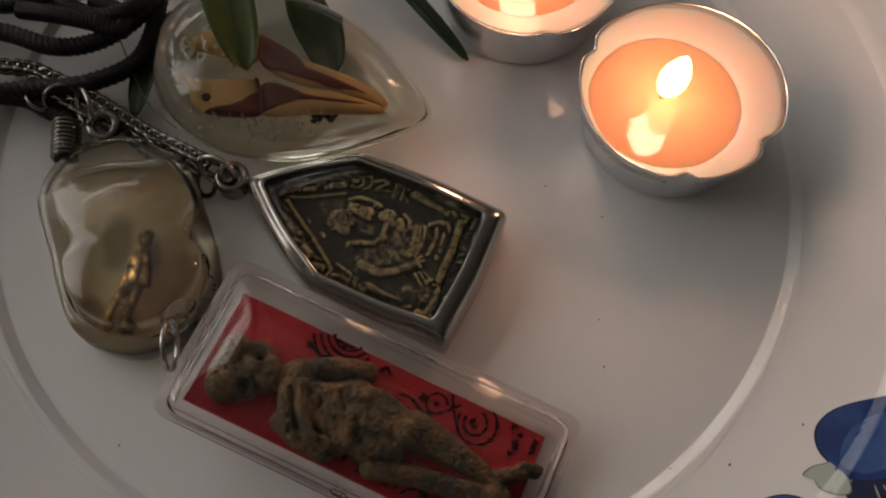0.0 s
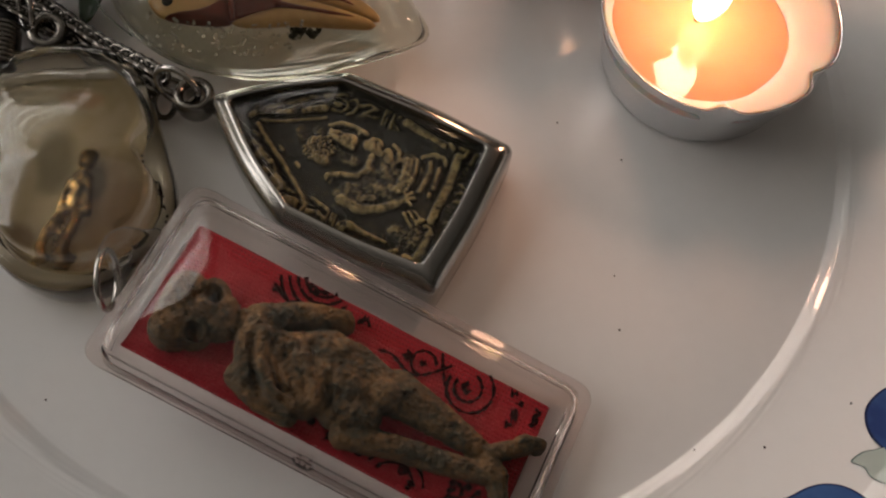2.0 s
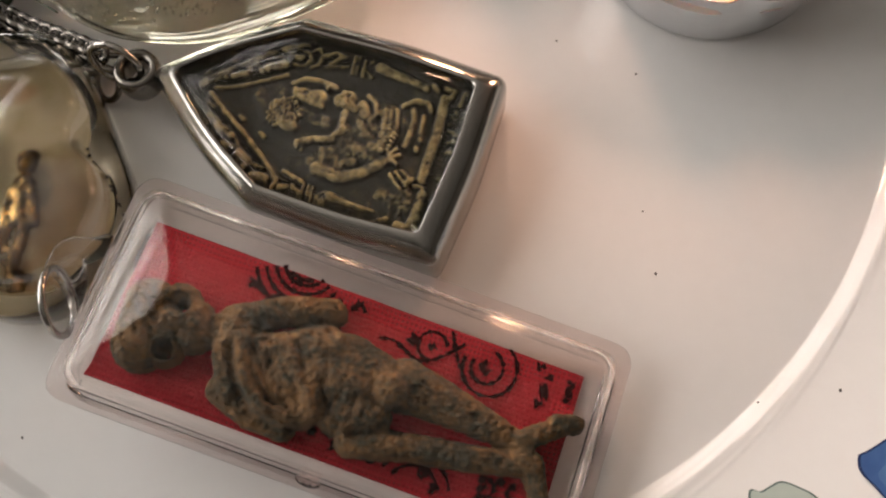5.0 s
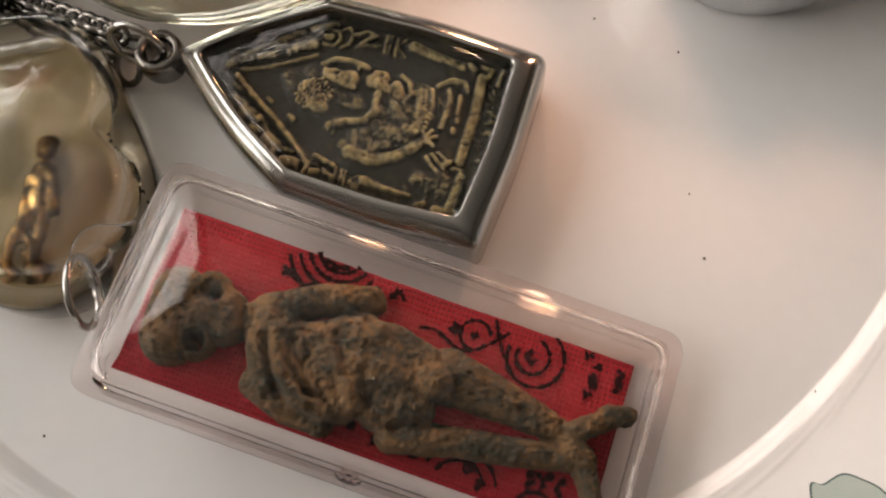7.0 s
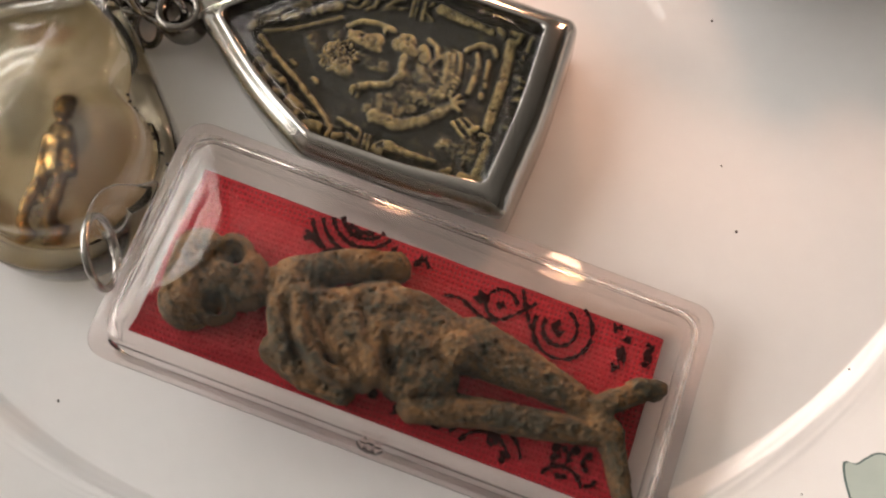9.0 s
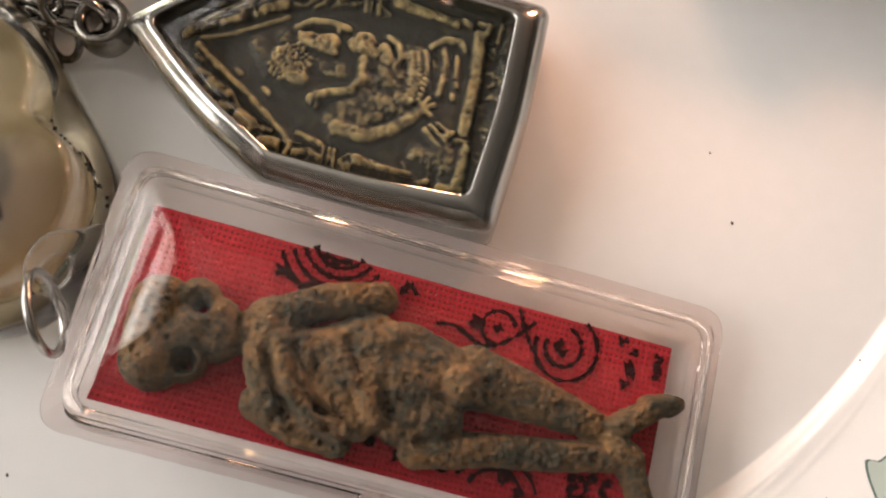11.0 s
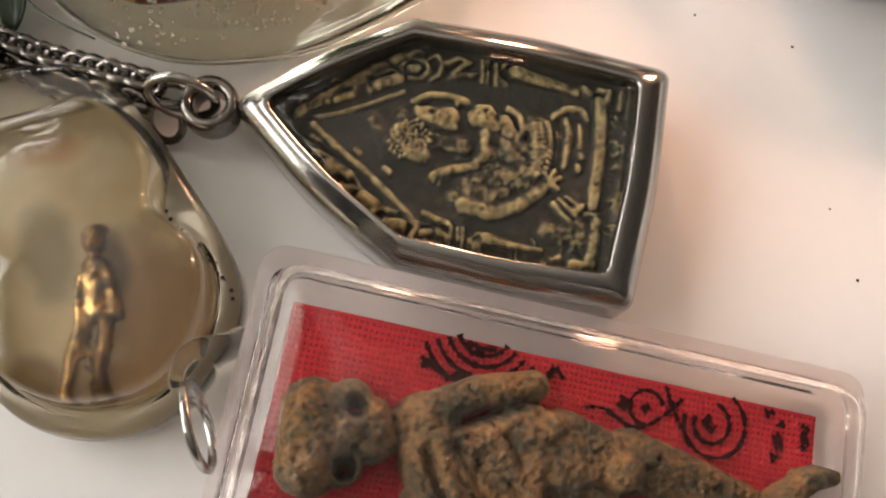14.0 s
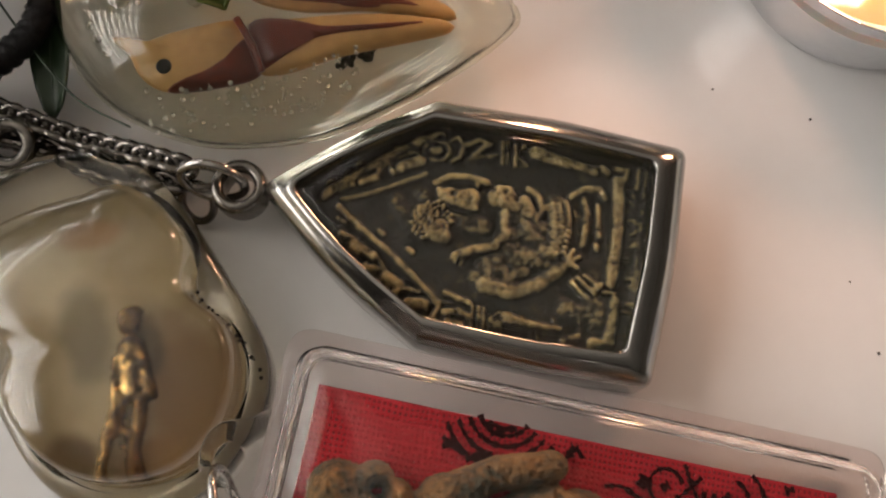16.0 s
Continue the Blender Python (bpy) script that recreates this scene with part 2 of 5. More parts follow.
# ---- mesh helpers (lengths in millimetres) ----
def part(name, bm, mat, parent=None, label="", smooth=True, m=None):
    """Links a bmesh, built in millimetres, as one mesh object."""
    bmesh.ops.scale(bm, vec=(MM, MM, MM), verts=bm.verts)
    if m is not None:
        bmesh.ops.transform(bm, matrix=m, verts=bm.verts)
    me = bpy.data.meshes.new(name)
    for f in bm.faces:
        f.smooth = smooth
    bm.to_mesh(me)
    bm.free()
    me.materials.append(mat)
    ob = new(name, me)
    if parent is not None:
        ob.parent = parent
    if label:
        ob["label"] = label
    return ob


def thing(name, label, category, group="", m=None):
    ob = new(name)
    ob.empty_display_size = 0.01
    if m is not None:
        ob.matrix_world = m
    return tagged(ob, label, category, group)


def loft(loops, closed=False, cap_first=True, cap_last=True):
    """Skins a list of loops of 3D points; closed joins the last to the first."""
    bm = bmesh.new()
    rows = [[bm.verts.new(p) for p in loop] for loop in loops]
    n = len(rows[0])
    pairs = list(zip(rows, rows[1:])) + ([(rows[-1], rows[0])] if closed else [])
    for a, b in pairs:
        for i in range(n):
            j = (i + 1) % n
            bm.faces.new((a[i], a[j], b[j], b[i]))
    if not closed:
        if cap_first:
            bm.faces.new(rows[0][::-1])
        if cap_last:
            bm.faces.new(rows[-1])
    bmesh.ops.recalc_face_normals(bm, faces=bm.faces)
    return bm


def lathe(profile, n=96, closed=False, cx=0.0, cy=0.0, wobble=0.0):
    loops = []
    for r, z in profile:
        loops.append([(cx + r * math.cos(2 * math.pi * i / n), cy + r * math.sin(2 * math.pi * i / n), z + wobble * noise.noise((i * 0.35, r * 0.3, z * 0.5))) for i in range(n)])
    return loft(loops, closed)


def inset_polygon(poly, d):
    """A convex counter-clockwise polygon moved inwards by d."""
    out = []
    n = len(poly)
    lines = []
    for i in range(n):
        a, b = Vector(poly[i]), Vector(poly[(i + 1) % n])
        e = (b - a).normalized()
        lines.append((a + Vector((-e.y, e.x)) * d, e))
    for i in range(n):
        (p, e), (q, f) = lines[i - 1], lines[i]
        cross = e.x * f.y - e.y * f.x
        t = ((q - p).x * f.y - (q - p).y * f.x) / cross
        out.append(p + e * t)
    return out


def rounded(poly, radius, steps=6, soft_odd=0.0):
    """The polygon's corners rounded, with the same number of points whatever the radius; edges are divided too."""
    out = []
    n = len(poly)
    for i in range(n):
        a, b, c = Vector(poly[i - 1]), Vector(poly[i]), Vector(poly[(i + 1) % n])
        u, v = (a - b).normalized(), (c - b).normalized()
        half = math.acos(max(-1, min(1, u.dot(v)))) / 2
        d = min((soft_odd if soft_odd and i % 2 else radius) / math.tan(half), (0.75 if soft_odd and i % 2 else 0.22 if soft_odd else 0.45) * min((a - b).length, (c - b).length))
        p, q = b + u * d, b + v * d
        for k in range(steps + 1):
            s = k / steps
            out.append((1 - s) ** 2 * p + 2 * s * (1 - s) * b + s * s * q)
    return out


def spline(points, n, closed=True):
    """A smooth curve through points, resampled to n points."""
    pts = [Vector(p) for p in points]
    m = len(pts)
    dense = []
    for i in range(m if closed else m - 1):
        p0, p1, p2, p3 = (pts[(i + k) % m] if closed else pts[min(max(i + k, 0), m - 1)] for k in (-1, 0, 1, 2))
        for k in range(24):
            s = k / 24
            dense.append(0.5 * (2 * p1 + (p2 - p0) * s + (2 * p0 - 5 * p1 + 4 * p2 - p3) * s * s + (3 * p1 - p0 - 3 * p2 + p3) * s ** 3))
    dense.append(dense[0].copy() if closed else pts[-1])
    lengths = [0.0]
    for a, b in zip(dense, dense[1:]):
        lengths.append(lengths[-1] + (b - a).length)
    out, j = [], 0
    for k in range(n):
        want = lengths[-1] * k / (n if closed else n - 1)
        while j < len(lengths) - 2 and lengths[j + 1] < want:
            j += 1
        span = lengths[j + 1] - lengths[j]
        out.append(dense[j].lerp(dense[j + 1], (want - lengths[j]) / span if span else 0))
    return out


def inset_curve(loop, d):
    """A smooth counter-clockwise loop moved inwards by d along its normals."""
    n = len(loop)
    out = []
    for i in range(n):
        e = (loop[(i + 2) % n] - loop[i - 2]).normalized()
        out.append(loop[i] + Vector((-e.y, e.x)) * d)
    return out


def towards(loop, c, s):
    return [Vector(c) + (p - Vector(c)) * s for p in loop]


def at_height(loop, z):
    return [(p[0], p[1], z) for p in loop]


def tube(points, r, sides=10, closed=False, samples=None, twist=0.0, dent=0.0):
    """A round wire along a smooth curve of 3D points; twist and dent give a laid rope."""
    pts = spline(points, samples or len(points) * 10, closed)
    n = len(pts)
    loops = []
    up = Vector((0.13, 0.2, 1)).normalized()
    for i, p in enumerate(pts):
        t = (pts[(i + 1) % n] - pts[i - 1]) if closed or 0 < i < n - 1 else (pts[1] - pts[0] if i == 0 else pts[-1] - pts[-2])
        t.normalize()
        side = t.cross(up).normalized()
        other = side.cross(t)
        rr = r(i / (n - 1)) if callable(r) else r
        loop = []
        for k in range(sides):
            a = 2 * math.pi * k / sides
            q = rr * (1 + dent * math.cos(3 * (a + twist * i)))
            loop.append(p + side * q * math.cos(a) + other * q * math.sin(a))
        loops.append(loop)
    return loft(loops, closed)


def ring(R, r, m, sides=10, n=32, stretch=1.0):
    """A torus of wire, in the pose m (millimetres)."""
    loops = []
    for i in range(n):
        a = 2 * math.pi * i / n
        loops.append([m @ Vector(((R + r * math.cos(b)) * math.cos(a) * stretch, (R + r * math.cos(b)) * math.sin(a), r * math.sin(b))) for b in (2 * math.pi * k / sides for k in range(sides))])
    return loft(loops, closed=True)


def mpose(x, y, z, rx=0, ry=0, rz=0):
    return pose(x, y, z, rx, ry, rz)


def bead(bm, x, y, z, r, stretch=(1, 1, 1), segs=10):
    made = bmesh.ops.create_uvsphere(bm, u_segments=segs, v_segments=max(6, segs // 2), radius=r)
    bmesh.ops.scale(bm, vec=stretch, verts=made["verts"])
    bmesh.ops.translate(bm, vec=(x, y, z), verts=made["verts"])


class Relief:
    """A moulded height field over a grid, in millimetres."""

    def __init__(self, x0, x1, y0, y1, step):
        self.xs, self.ys = np.arange(x0, x1, step), np.arange(y0, y1, step)
        self.X, self.Y = np.meshgrid(self.xs, self.ys)
        self.H = np.zeros_like(self.X)

    def distance(self, ax, ay, bx, by):
        dx, dy = bx - ax, by - ay
        s = np.clip(((self.X - ax) * dx + (self.Y - ay) * dy) / (dx * dx + dy * dy + 1e-9), 0, 1)
        return np.hypot(self.X - ax - s * dx, self.Y - ay - s * dy), s

    def limb(self, ax, ay, bx, by, r0, r1=None, h0=0.0, h1=None, flat=1.0):
        """A rounded limb from a to b, of radius r0 to r1, its axis at height h0 to h1."""
        r1, h1 = r0 if r1 is None else r1, h0 if h1 is None else h1
        big = max(r0, r1)
        cols = slice(*np.searchsorted(self.xs, (min(ax, bx) - big, max(ax, bx) + big)))
        rows = slice(*np.searchsorted(self.ys, (min(ay, by) - big, max(ay, by) + big)))
        X, Y, H = self.X[rows, cols], self.Y[rows, cols], self.H[rows, cols]
        dx, dy = bx - ax, by - ay
        s = np.clip(((X - ax) * dx + (Y - ay) * dy) / (dx * dx + dy * dy + 1e-9), 0, 1)
        d = np.hypot(X - ax - s * dx, Y - ay - s * dy)
        r, h = r0 + (r1 - r0) * s, h0 + (h1 - h0) * s
        np.maximum(H, np.where(d < r, h + flat * np.sqrt(np.maximum(r * r - d * d, 0)), 0), out=H)
        return self

    def stroke(self, points, r0, h=0.3, r1=None):
        """Limbs along a line of points, tapering from r0 to r1."""
        r1, n = r0 if r1 is None else r1, max(len(points) - 1, 1)
        for k, (a, b) in enumerate(zip(points, points[1:] or points)):
            self.limb(*a, *b, r0 + (r1 - r0) * k / n, r0 + (r1 - r0) * (k + 1) / n, h)
        return self

    def hollow(self, x, y, r, depth):
        d = np.hypot(self.X - x, self.Y - y)
        self.H -= depth * np.exp(-(d / r) ** 4) * (self.H > 0.3)
        return self

    def groove(self, ax, ay, bx, by, w, depth):
        d, _ = self.distance(ax, ay, bx, by)
        self.H -= depth * np.exp(-(d / w) ** 2) * (self.H > 0.3)
        return self

    def soften(self, times=1):
        for _ in range(times):
            p = np.pad(self.H, 1, mode="edge")
            self.H = (p[1:-1, 1:-1] * 4 + p[:-2, 1:-1] + p[2:, 1:-1] + p[1:-1, :-2] + p[1:-1, 2:]) / 8
        return self

    def grain(self, size, amount, seed=0.0):
        g = np.array([[noise.fractal((x / size + seed, y / size, seed), 1.0, 2.0, 4) for x in self.xs] for y in self.ys])
        self.H = np.where(self.H > 0.2, self.H + amount * g, self.H)
        return self

    def mesh(self, name, mat, keep, floor=0.0, parent=None, label="", raised=1.0, m=None, height=None):
        """One mesh of the cells where keep is true, its rim drawn down to the floor."""
        ny, nx = self.H.shape
        cell = keep[:-1, :-1] & keep[1:, :-1] & keep[:-1, 1:] & keep[1:, 1:]
        used = np.zeros_like(keep)
        for a, b in ((0, 0), (1, 0), (0, 1), (1, 1)):
            used[a:ny - 1 + a, b:nx - 1 + b] |= cell
        index = -np.ones(keep.shape, int)
        index[used] = np.arange(used.sum())
        pts = np.stack([self.X[used], self.Y[used], self.H[used]], 1) * MM
        iy, ix = np.nonzero(cell)
        faces = np.stack([index[iy, ix], index[iy, ix + 1], index[iy + 1, ix + 1], index[iy + 1, ix]], 1).tolist()
        edge = {}
        for f in faces:
            for a, b in zip(f, f[1:] + f[:1]):
                edge[(a, b)] = True
        count = len(pts)
        low, extra = {}, []
        for a, b in list(edge):
            if (b, a) not in edge:
                for v in (a, b):
                    if v not in low:
                        low[v] = count + len(extra)
                        extra.append((pts[v][0], pts[v][1], floor * MM))
                faces.append([b, a, low[a], low[b]])
        allp = np.vstack([pts, np.array(extra)]) if extra else pts
        me = bpy.data.meshes.new(name)
        me.from_pydata(allp.tolist(), [], faces)
        for poly in me.polygons:
            poly.use_smooth = True
        layer = me.attributes.new("raised", "FLOAT", "POINT")
        values = np.zeros(len(allp), np.float32)
        values[:count] = np.clip((self.H if height is None else height)[used] / raised, 0, 2)
        layer.data.foreach_set("value", values)
        me.materials.append(mat)
        ob = new(name, me)
        if m is not None:
            me.transform(m)
        if parent is not None:
            ob.parent = parent
        if label:
            ob["label"] = label
        return ob


def inside(X, Y, poly):
    ok = np.ones(X.shape, bool)
    for i in range(len(poly)):
        (ax, ay), (bx, by) = poly[i], poly[(i + 1) % len(poly)]
        ok &= (bx - ax) * (Y - ay) - (by - ay) * (X - ax) > 0
    return ok


# ---- room, table ----
def slab(name, x0, x1, y0, y1, z0, z1, mat, kind="structure", parent=None, m=ROOM, turn=0.0):
    bm = bmesh.new()
    bmesh.ops.create_cube(bm, size=1000)
    bmesh.ops.scale(bm, vec=(x1 - x0, y1 - y0, z1 - z0), verts=bm.verts)
    if turn:
        bmesh.ops.rotate(bm, cent=(0, 0, 0), matrix=Euler((0, radians(turn), 0)).to_matrix(), verts=bm.verts)
    bmesh.ops.translate(bm, vec=(500 * (x0 + x1), 500 * (y0 + y1), 500 * (z0 + z1)), verts=bm.verts)
    ob = part(name, bm, mat, parent, smooth=False, m=m)
    if parent is None:
        tagged(ob, kind=kind)
    return ob


slab("floor", -1.05, 2.2, -1.8, 1.8, -0.86, -0.78, FLOOR)
slab("ceiling", -1.05, 2.2, -1.8, 1.8, 1.7, 1.78, CEILING)
slab("wall_east", 2.2, 2.3, -1.8, 1.8, -0.78, 1.7, PLASTER)
slab("wall_south", -1.15, 2.2, -1.9, -1.8, -0.78, 1.7, PLASTER)
slab("wall_north", -1.15, 2.2, 1.8, 1.9, -0.78, 1.7, PLASTER)
slab("wall_west_below", -1.15, -1.05, -1.8, 1.8, -0.78, 0.25, PLASTER)
slab("wall_west_above", -1.15, -1.05, -1.8, 1.8, 1.35, 1.7, PLASTER)
slab("wall_west_near", -1.15, -1.05, -1.8, -0.95, 0.25, 1.35, PLASTER)
slab("wall_west_far", -1.15, -1.05, 1.35, 1.8, 0.25, 1.35, PLASTER)
blind = thing("window_blind", "white horizontal window blind with open slats", "blind")
for k in range(9):
    slab("slat", -1.095, -1.089, -0.94, 1.34, 0.285 + 0.12 * k, 0.335 + 0.12 * k, WHITE, parent=blind, turn=20)
for y in (-0.18, 0.58):
    slab("mullion", -1.085, -1.06, y - 0.02, y + 0.02, 0.25, 1.35, WHITE, parent=blind)
table = thing("table", "dark brown wooden table under the plate", "table")
slab("tabletop", -0.5, 0.6, -0.4, 0.4, -0.045, -0.02, TABLE, parent=table)
for x, y in ((-0.45, -0.35), (0.55, -0.35), (-0.45, 0.35), (0.55, 0.35)):
    slab("leg", x - 0.025, x + 0.025, y - 0.025, y + 0.025, -0.78, -0.045, TABLE, parent=table)

# ---- plate ----
PX, PY = -4.8, 80.7
PROFILE = [(0.5, 0.0), (30.0, 0.0), (55.0, 0.0), (68.0, 0.0), (74.6, 0.0), (75.9, 0.0), (76.12, 0.06), (76.34, 0.19), (77.0, 0.64), (77.66, 1.09), (77.88, 1.21), (78.2, 1.28), (79.6, 1.5), (81.2, 1.85), (84.0, 2.6), (88.0, 3.8), (94.6, 6.0), (95.6, 6.5), (96.6, 7.15), (97.4, 7.6), (99.0, 8.25), (108.0, 11.7), (122.0, 16.6), (130.0, 19.8), (132.5, 20.4)]
UNDER = [(133.4, 19.8), (133.0, 19.0), (122.0, 13.6), (100.0, 5.0), (86.0, -0.2), (80.0, -2.0), (74.0, -3.5), (62.0, -4.2), (60.0, -19.8), (57.0, -19.8), (55.0, -4.5), (0.5, -4.5)]
DENSE = [(p[0], p[1]) for p in spline(PROFILE, 1400, closed=False)]
TOP = [p for k, p in enumerate(DENSE) if k % 14 == 0 or k == len(DENSE) - 1 or 74.0 < p[0] < 80.0 or 94.0 < p[0] < 99.0 and k % 3 == 0]


def plate_z(x, y):
    r = math.hypot(x - PX, y - PY)
    for (r0, z0), (r1, z1) in zip(TOP, TOP[1:]):
        if r0 <= r <= r1:
            return z0 + (z1 - z0) * (r - r0) / (r1 - r0)
    return 0.0


plate = thing("plate", "white glazed porcelain plate with blue flowers on the rim", "plate")
dish = lathe(TOP + UNDER, 420, cx=PX, cy=PY)
for v in dish.verts:
    r, a = math.hypot(v.co.x - PX, v.co.y - PY), math.atan2(v.co.y - PY, v.co.x - PX)
    if 75.6 < r < 86.0 and v.co.z > -1.0:
        # ripples added to break the window's reflection on the step into streaks
        v.co.z += 0.075 * math.exp(-((r - 78.6) / 2.6) ** 2) * noise.noise((r * 1.7 + 8.0 * a, 7.0 * a, 3.0))
part("dish", dish, PORCELAIN, plate)


def decal(name, outline, mat, lift=0.2, label="", n=60, rings=9, grow=1.0):
    """A painted patch that follows the plate's glaze."""
    loop = towards(spline(outline, n), (1.0, -10.0), 1.014)
    c = sum(loop, Vector((0, 0))) / n
    loops = []
    for k in range(rings):
        s = grow * (1 - k / rings)
        loops.append([(p[0], p[1], plate_z(p[0], p[1]) + lift) for p in towards(loop, c, s)])
    return part(name, loft(loops, cap_first=False), mat, plate, label)


def line(name, points, w, mat, lift):
    pts = spline(points, 30, closed=False)
    bm = bmesh.new()
    rows = []
    for i, p in enumerate(pts):
        t = (pts[min(i + 1, 29)] - pts[max(i - 1, 0)]).normalized()
        q = Vector((-t[1], t[0])) * w * (0.3 + 0.7 * math.sin(math.pi * (i + 1) / 31))
        rows.append([bm.verts.new((a[0], a[1], plate_z(a[0], a[1]) + lift)) for a in (p + q, p - q)])
    for (a, b), (c, d) in zip(rows, rows[1:]):
        bm.faces.new((a, b, d, c))
    return part(name, bm, mat, plate)


PETAL = [(64.2, 23.3), (64.9, 25.2), (66.3, 26.7), (68.0, 27.8), (70.4, 28.6), (74.0, 29.2), (78.5, 29.3), (83.0, 27.5), (85.0, 22.5), (82.5, 18.0), (78.0, 16.2), (74.9, 16.2), (71.5, 15.3), (68.4, 15.4), (66.8, 16.4), (65.6, 18.4), (64.3, 20.8)]
decal("flower_heart", [(66.4, 14.6), (68.6, 15.8), (72.0, 16.0), (78.0, 17.0), (82.0, 15.0), (80.0, 9.0), (74.0, 6.0), (69.0, 7.5), (66.6, 11.0)], DEEPBLUE, 0.16, label="deep blue painted flower heart")
decal("petal_edge", PETAL, DEEPBLUE, 0.2)
decal("petal", PETAL, BLUE, 0.24, label="cobalt blue painted petal", grow=0.965)
decal("petal_wash", [(67.0, 18.6), (68.6, 22.6), (72.0, 25.6), (77.0, 26.6), (81.0, 24.0), (79.0, 18.8), (74.0, 17.4), (69.6, 16.6)], PALEBLUE, 0.28)
SECOND = [(49.6, 9.9), (50.0, 11.7), (50.9, 12.0), (52.5, 12.7), (54.9, 13.8), (57.2, 14.2), (59.6, 13.7), (61.6, 12.0), (63.0, 8.0), (60.0, 3.5), (55.0, 3.0), (51.8, 5.6), (50.6, 7.8)]
decal("petal_edge", SECOND, DEEPBLUE, 0.2)
decal("petal", SECOND, BLUE, 0.24, label="cobalt blue painted petal", grow=0.955)
decal("petal_wash", [(51.4, 8.6), (52.4, 10.2), (55.0, 11.2), (58.0, 10.6), (58.0, 6.0), (54.0, 5.4)], PALEBLUE, 0.28)
for x0, y0, x1, y1 in ((71.6, 15.0, 72.6, 9.5), (72.8, 15.0, 75.0, 10.0), (73.8, 15.2, 77.0, 11.5)):
    line("stamen", [(x0, y0), ((x0 + x1) / 2 - 0.3, (y0 + y1) / 2), (x1, y1)], 0.16, PALEGREEN, 0.24)
for outline in ([(61.0, 17.2), (62.8, 18.5), (64.4, 18.8), (65.9, 19.1), (66.8, 17.6), (67.4, 15.5), (67.0, 13.6), (65.0, 13.5), (63.0, 14.8), (62.4, 16.4)], [(83.9, 58.2), (84.0, 61.6), (84.9, 63.9), (88.0, 64.6), (93.0, 63.0), (95.0, 58.0), (92.0, 54.4), (87.6, 55.0)], [(37.2, 9.2), (38.4, 8.9), (39.6, 9.4), (41.0, 9.8), (42.6, 9.0), (44.4, 7.4), (44.9, 4.5), (41.0, 2.5), (37.2, 4.0), (36.7, 6.5)]):
    decal("leaf_edge", outline, OUTLINE, 0.2)
    decal("painted_leaf", outline, PALEGREEN, 0.24, label="pale grey-green painted leaf", grow=0.94)

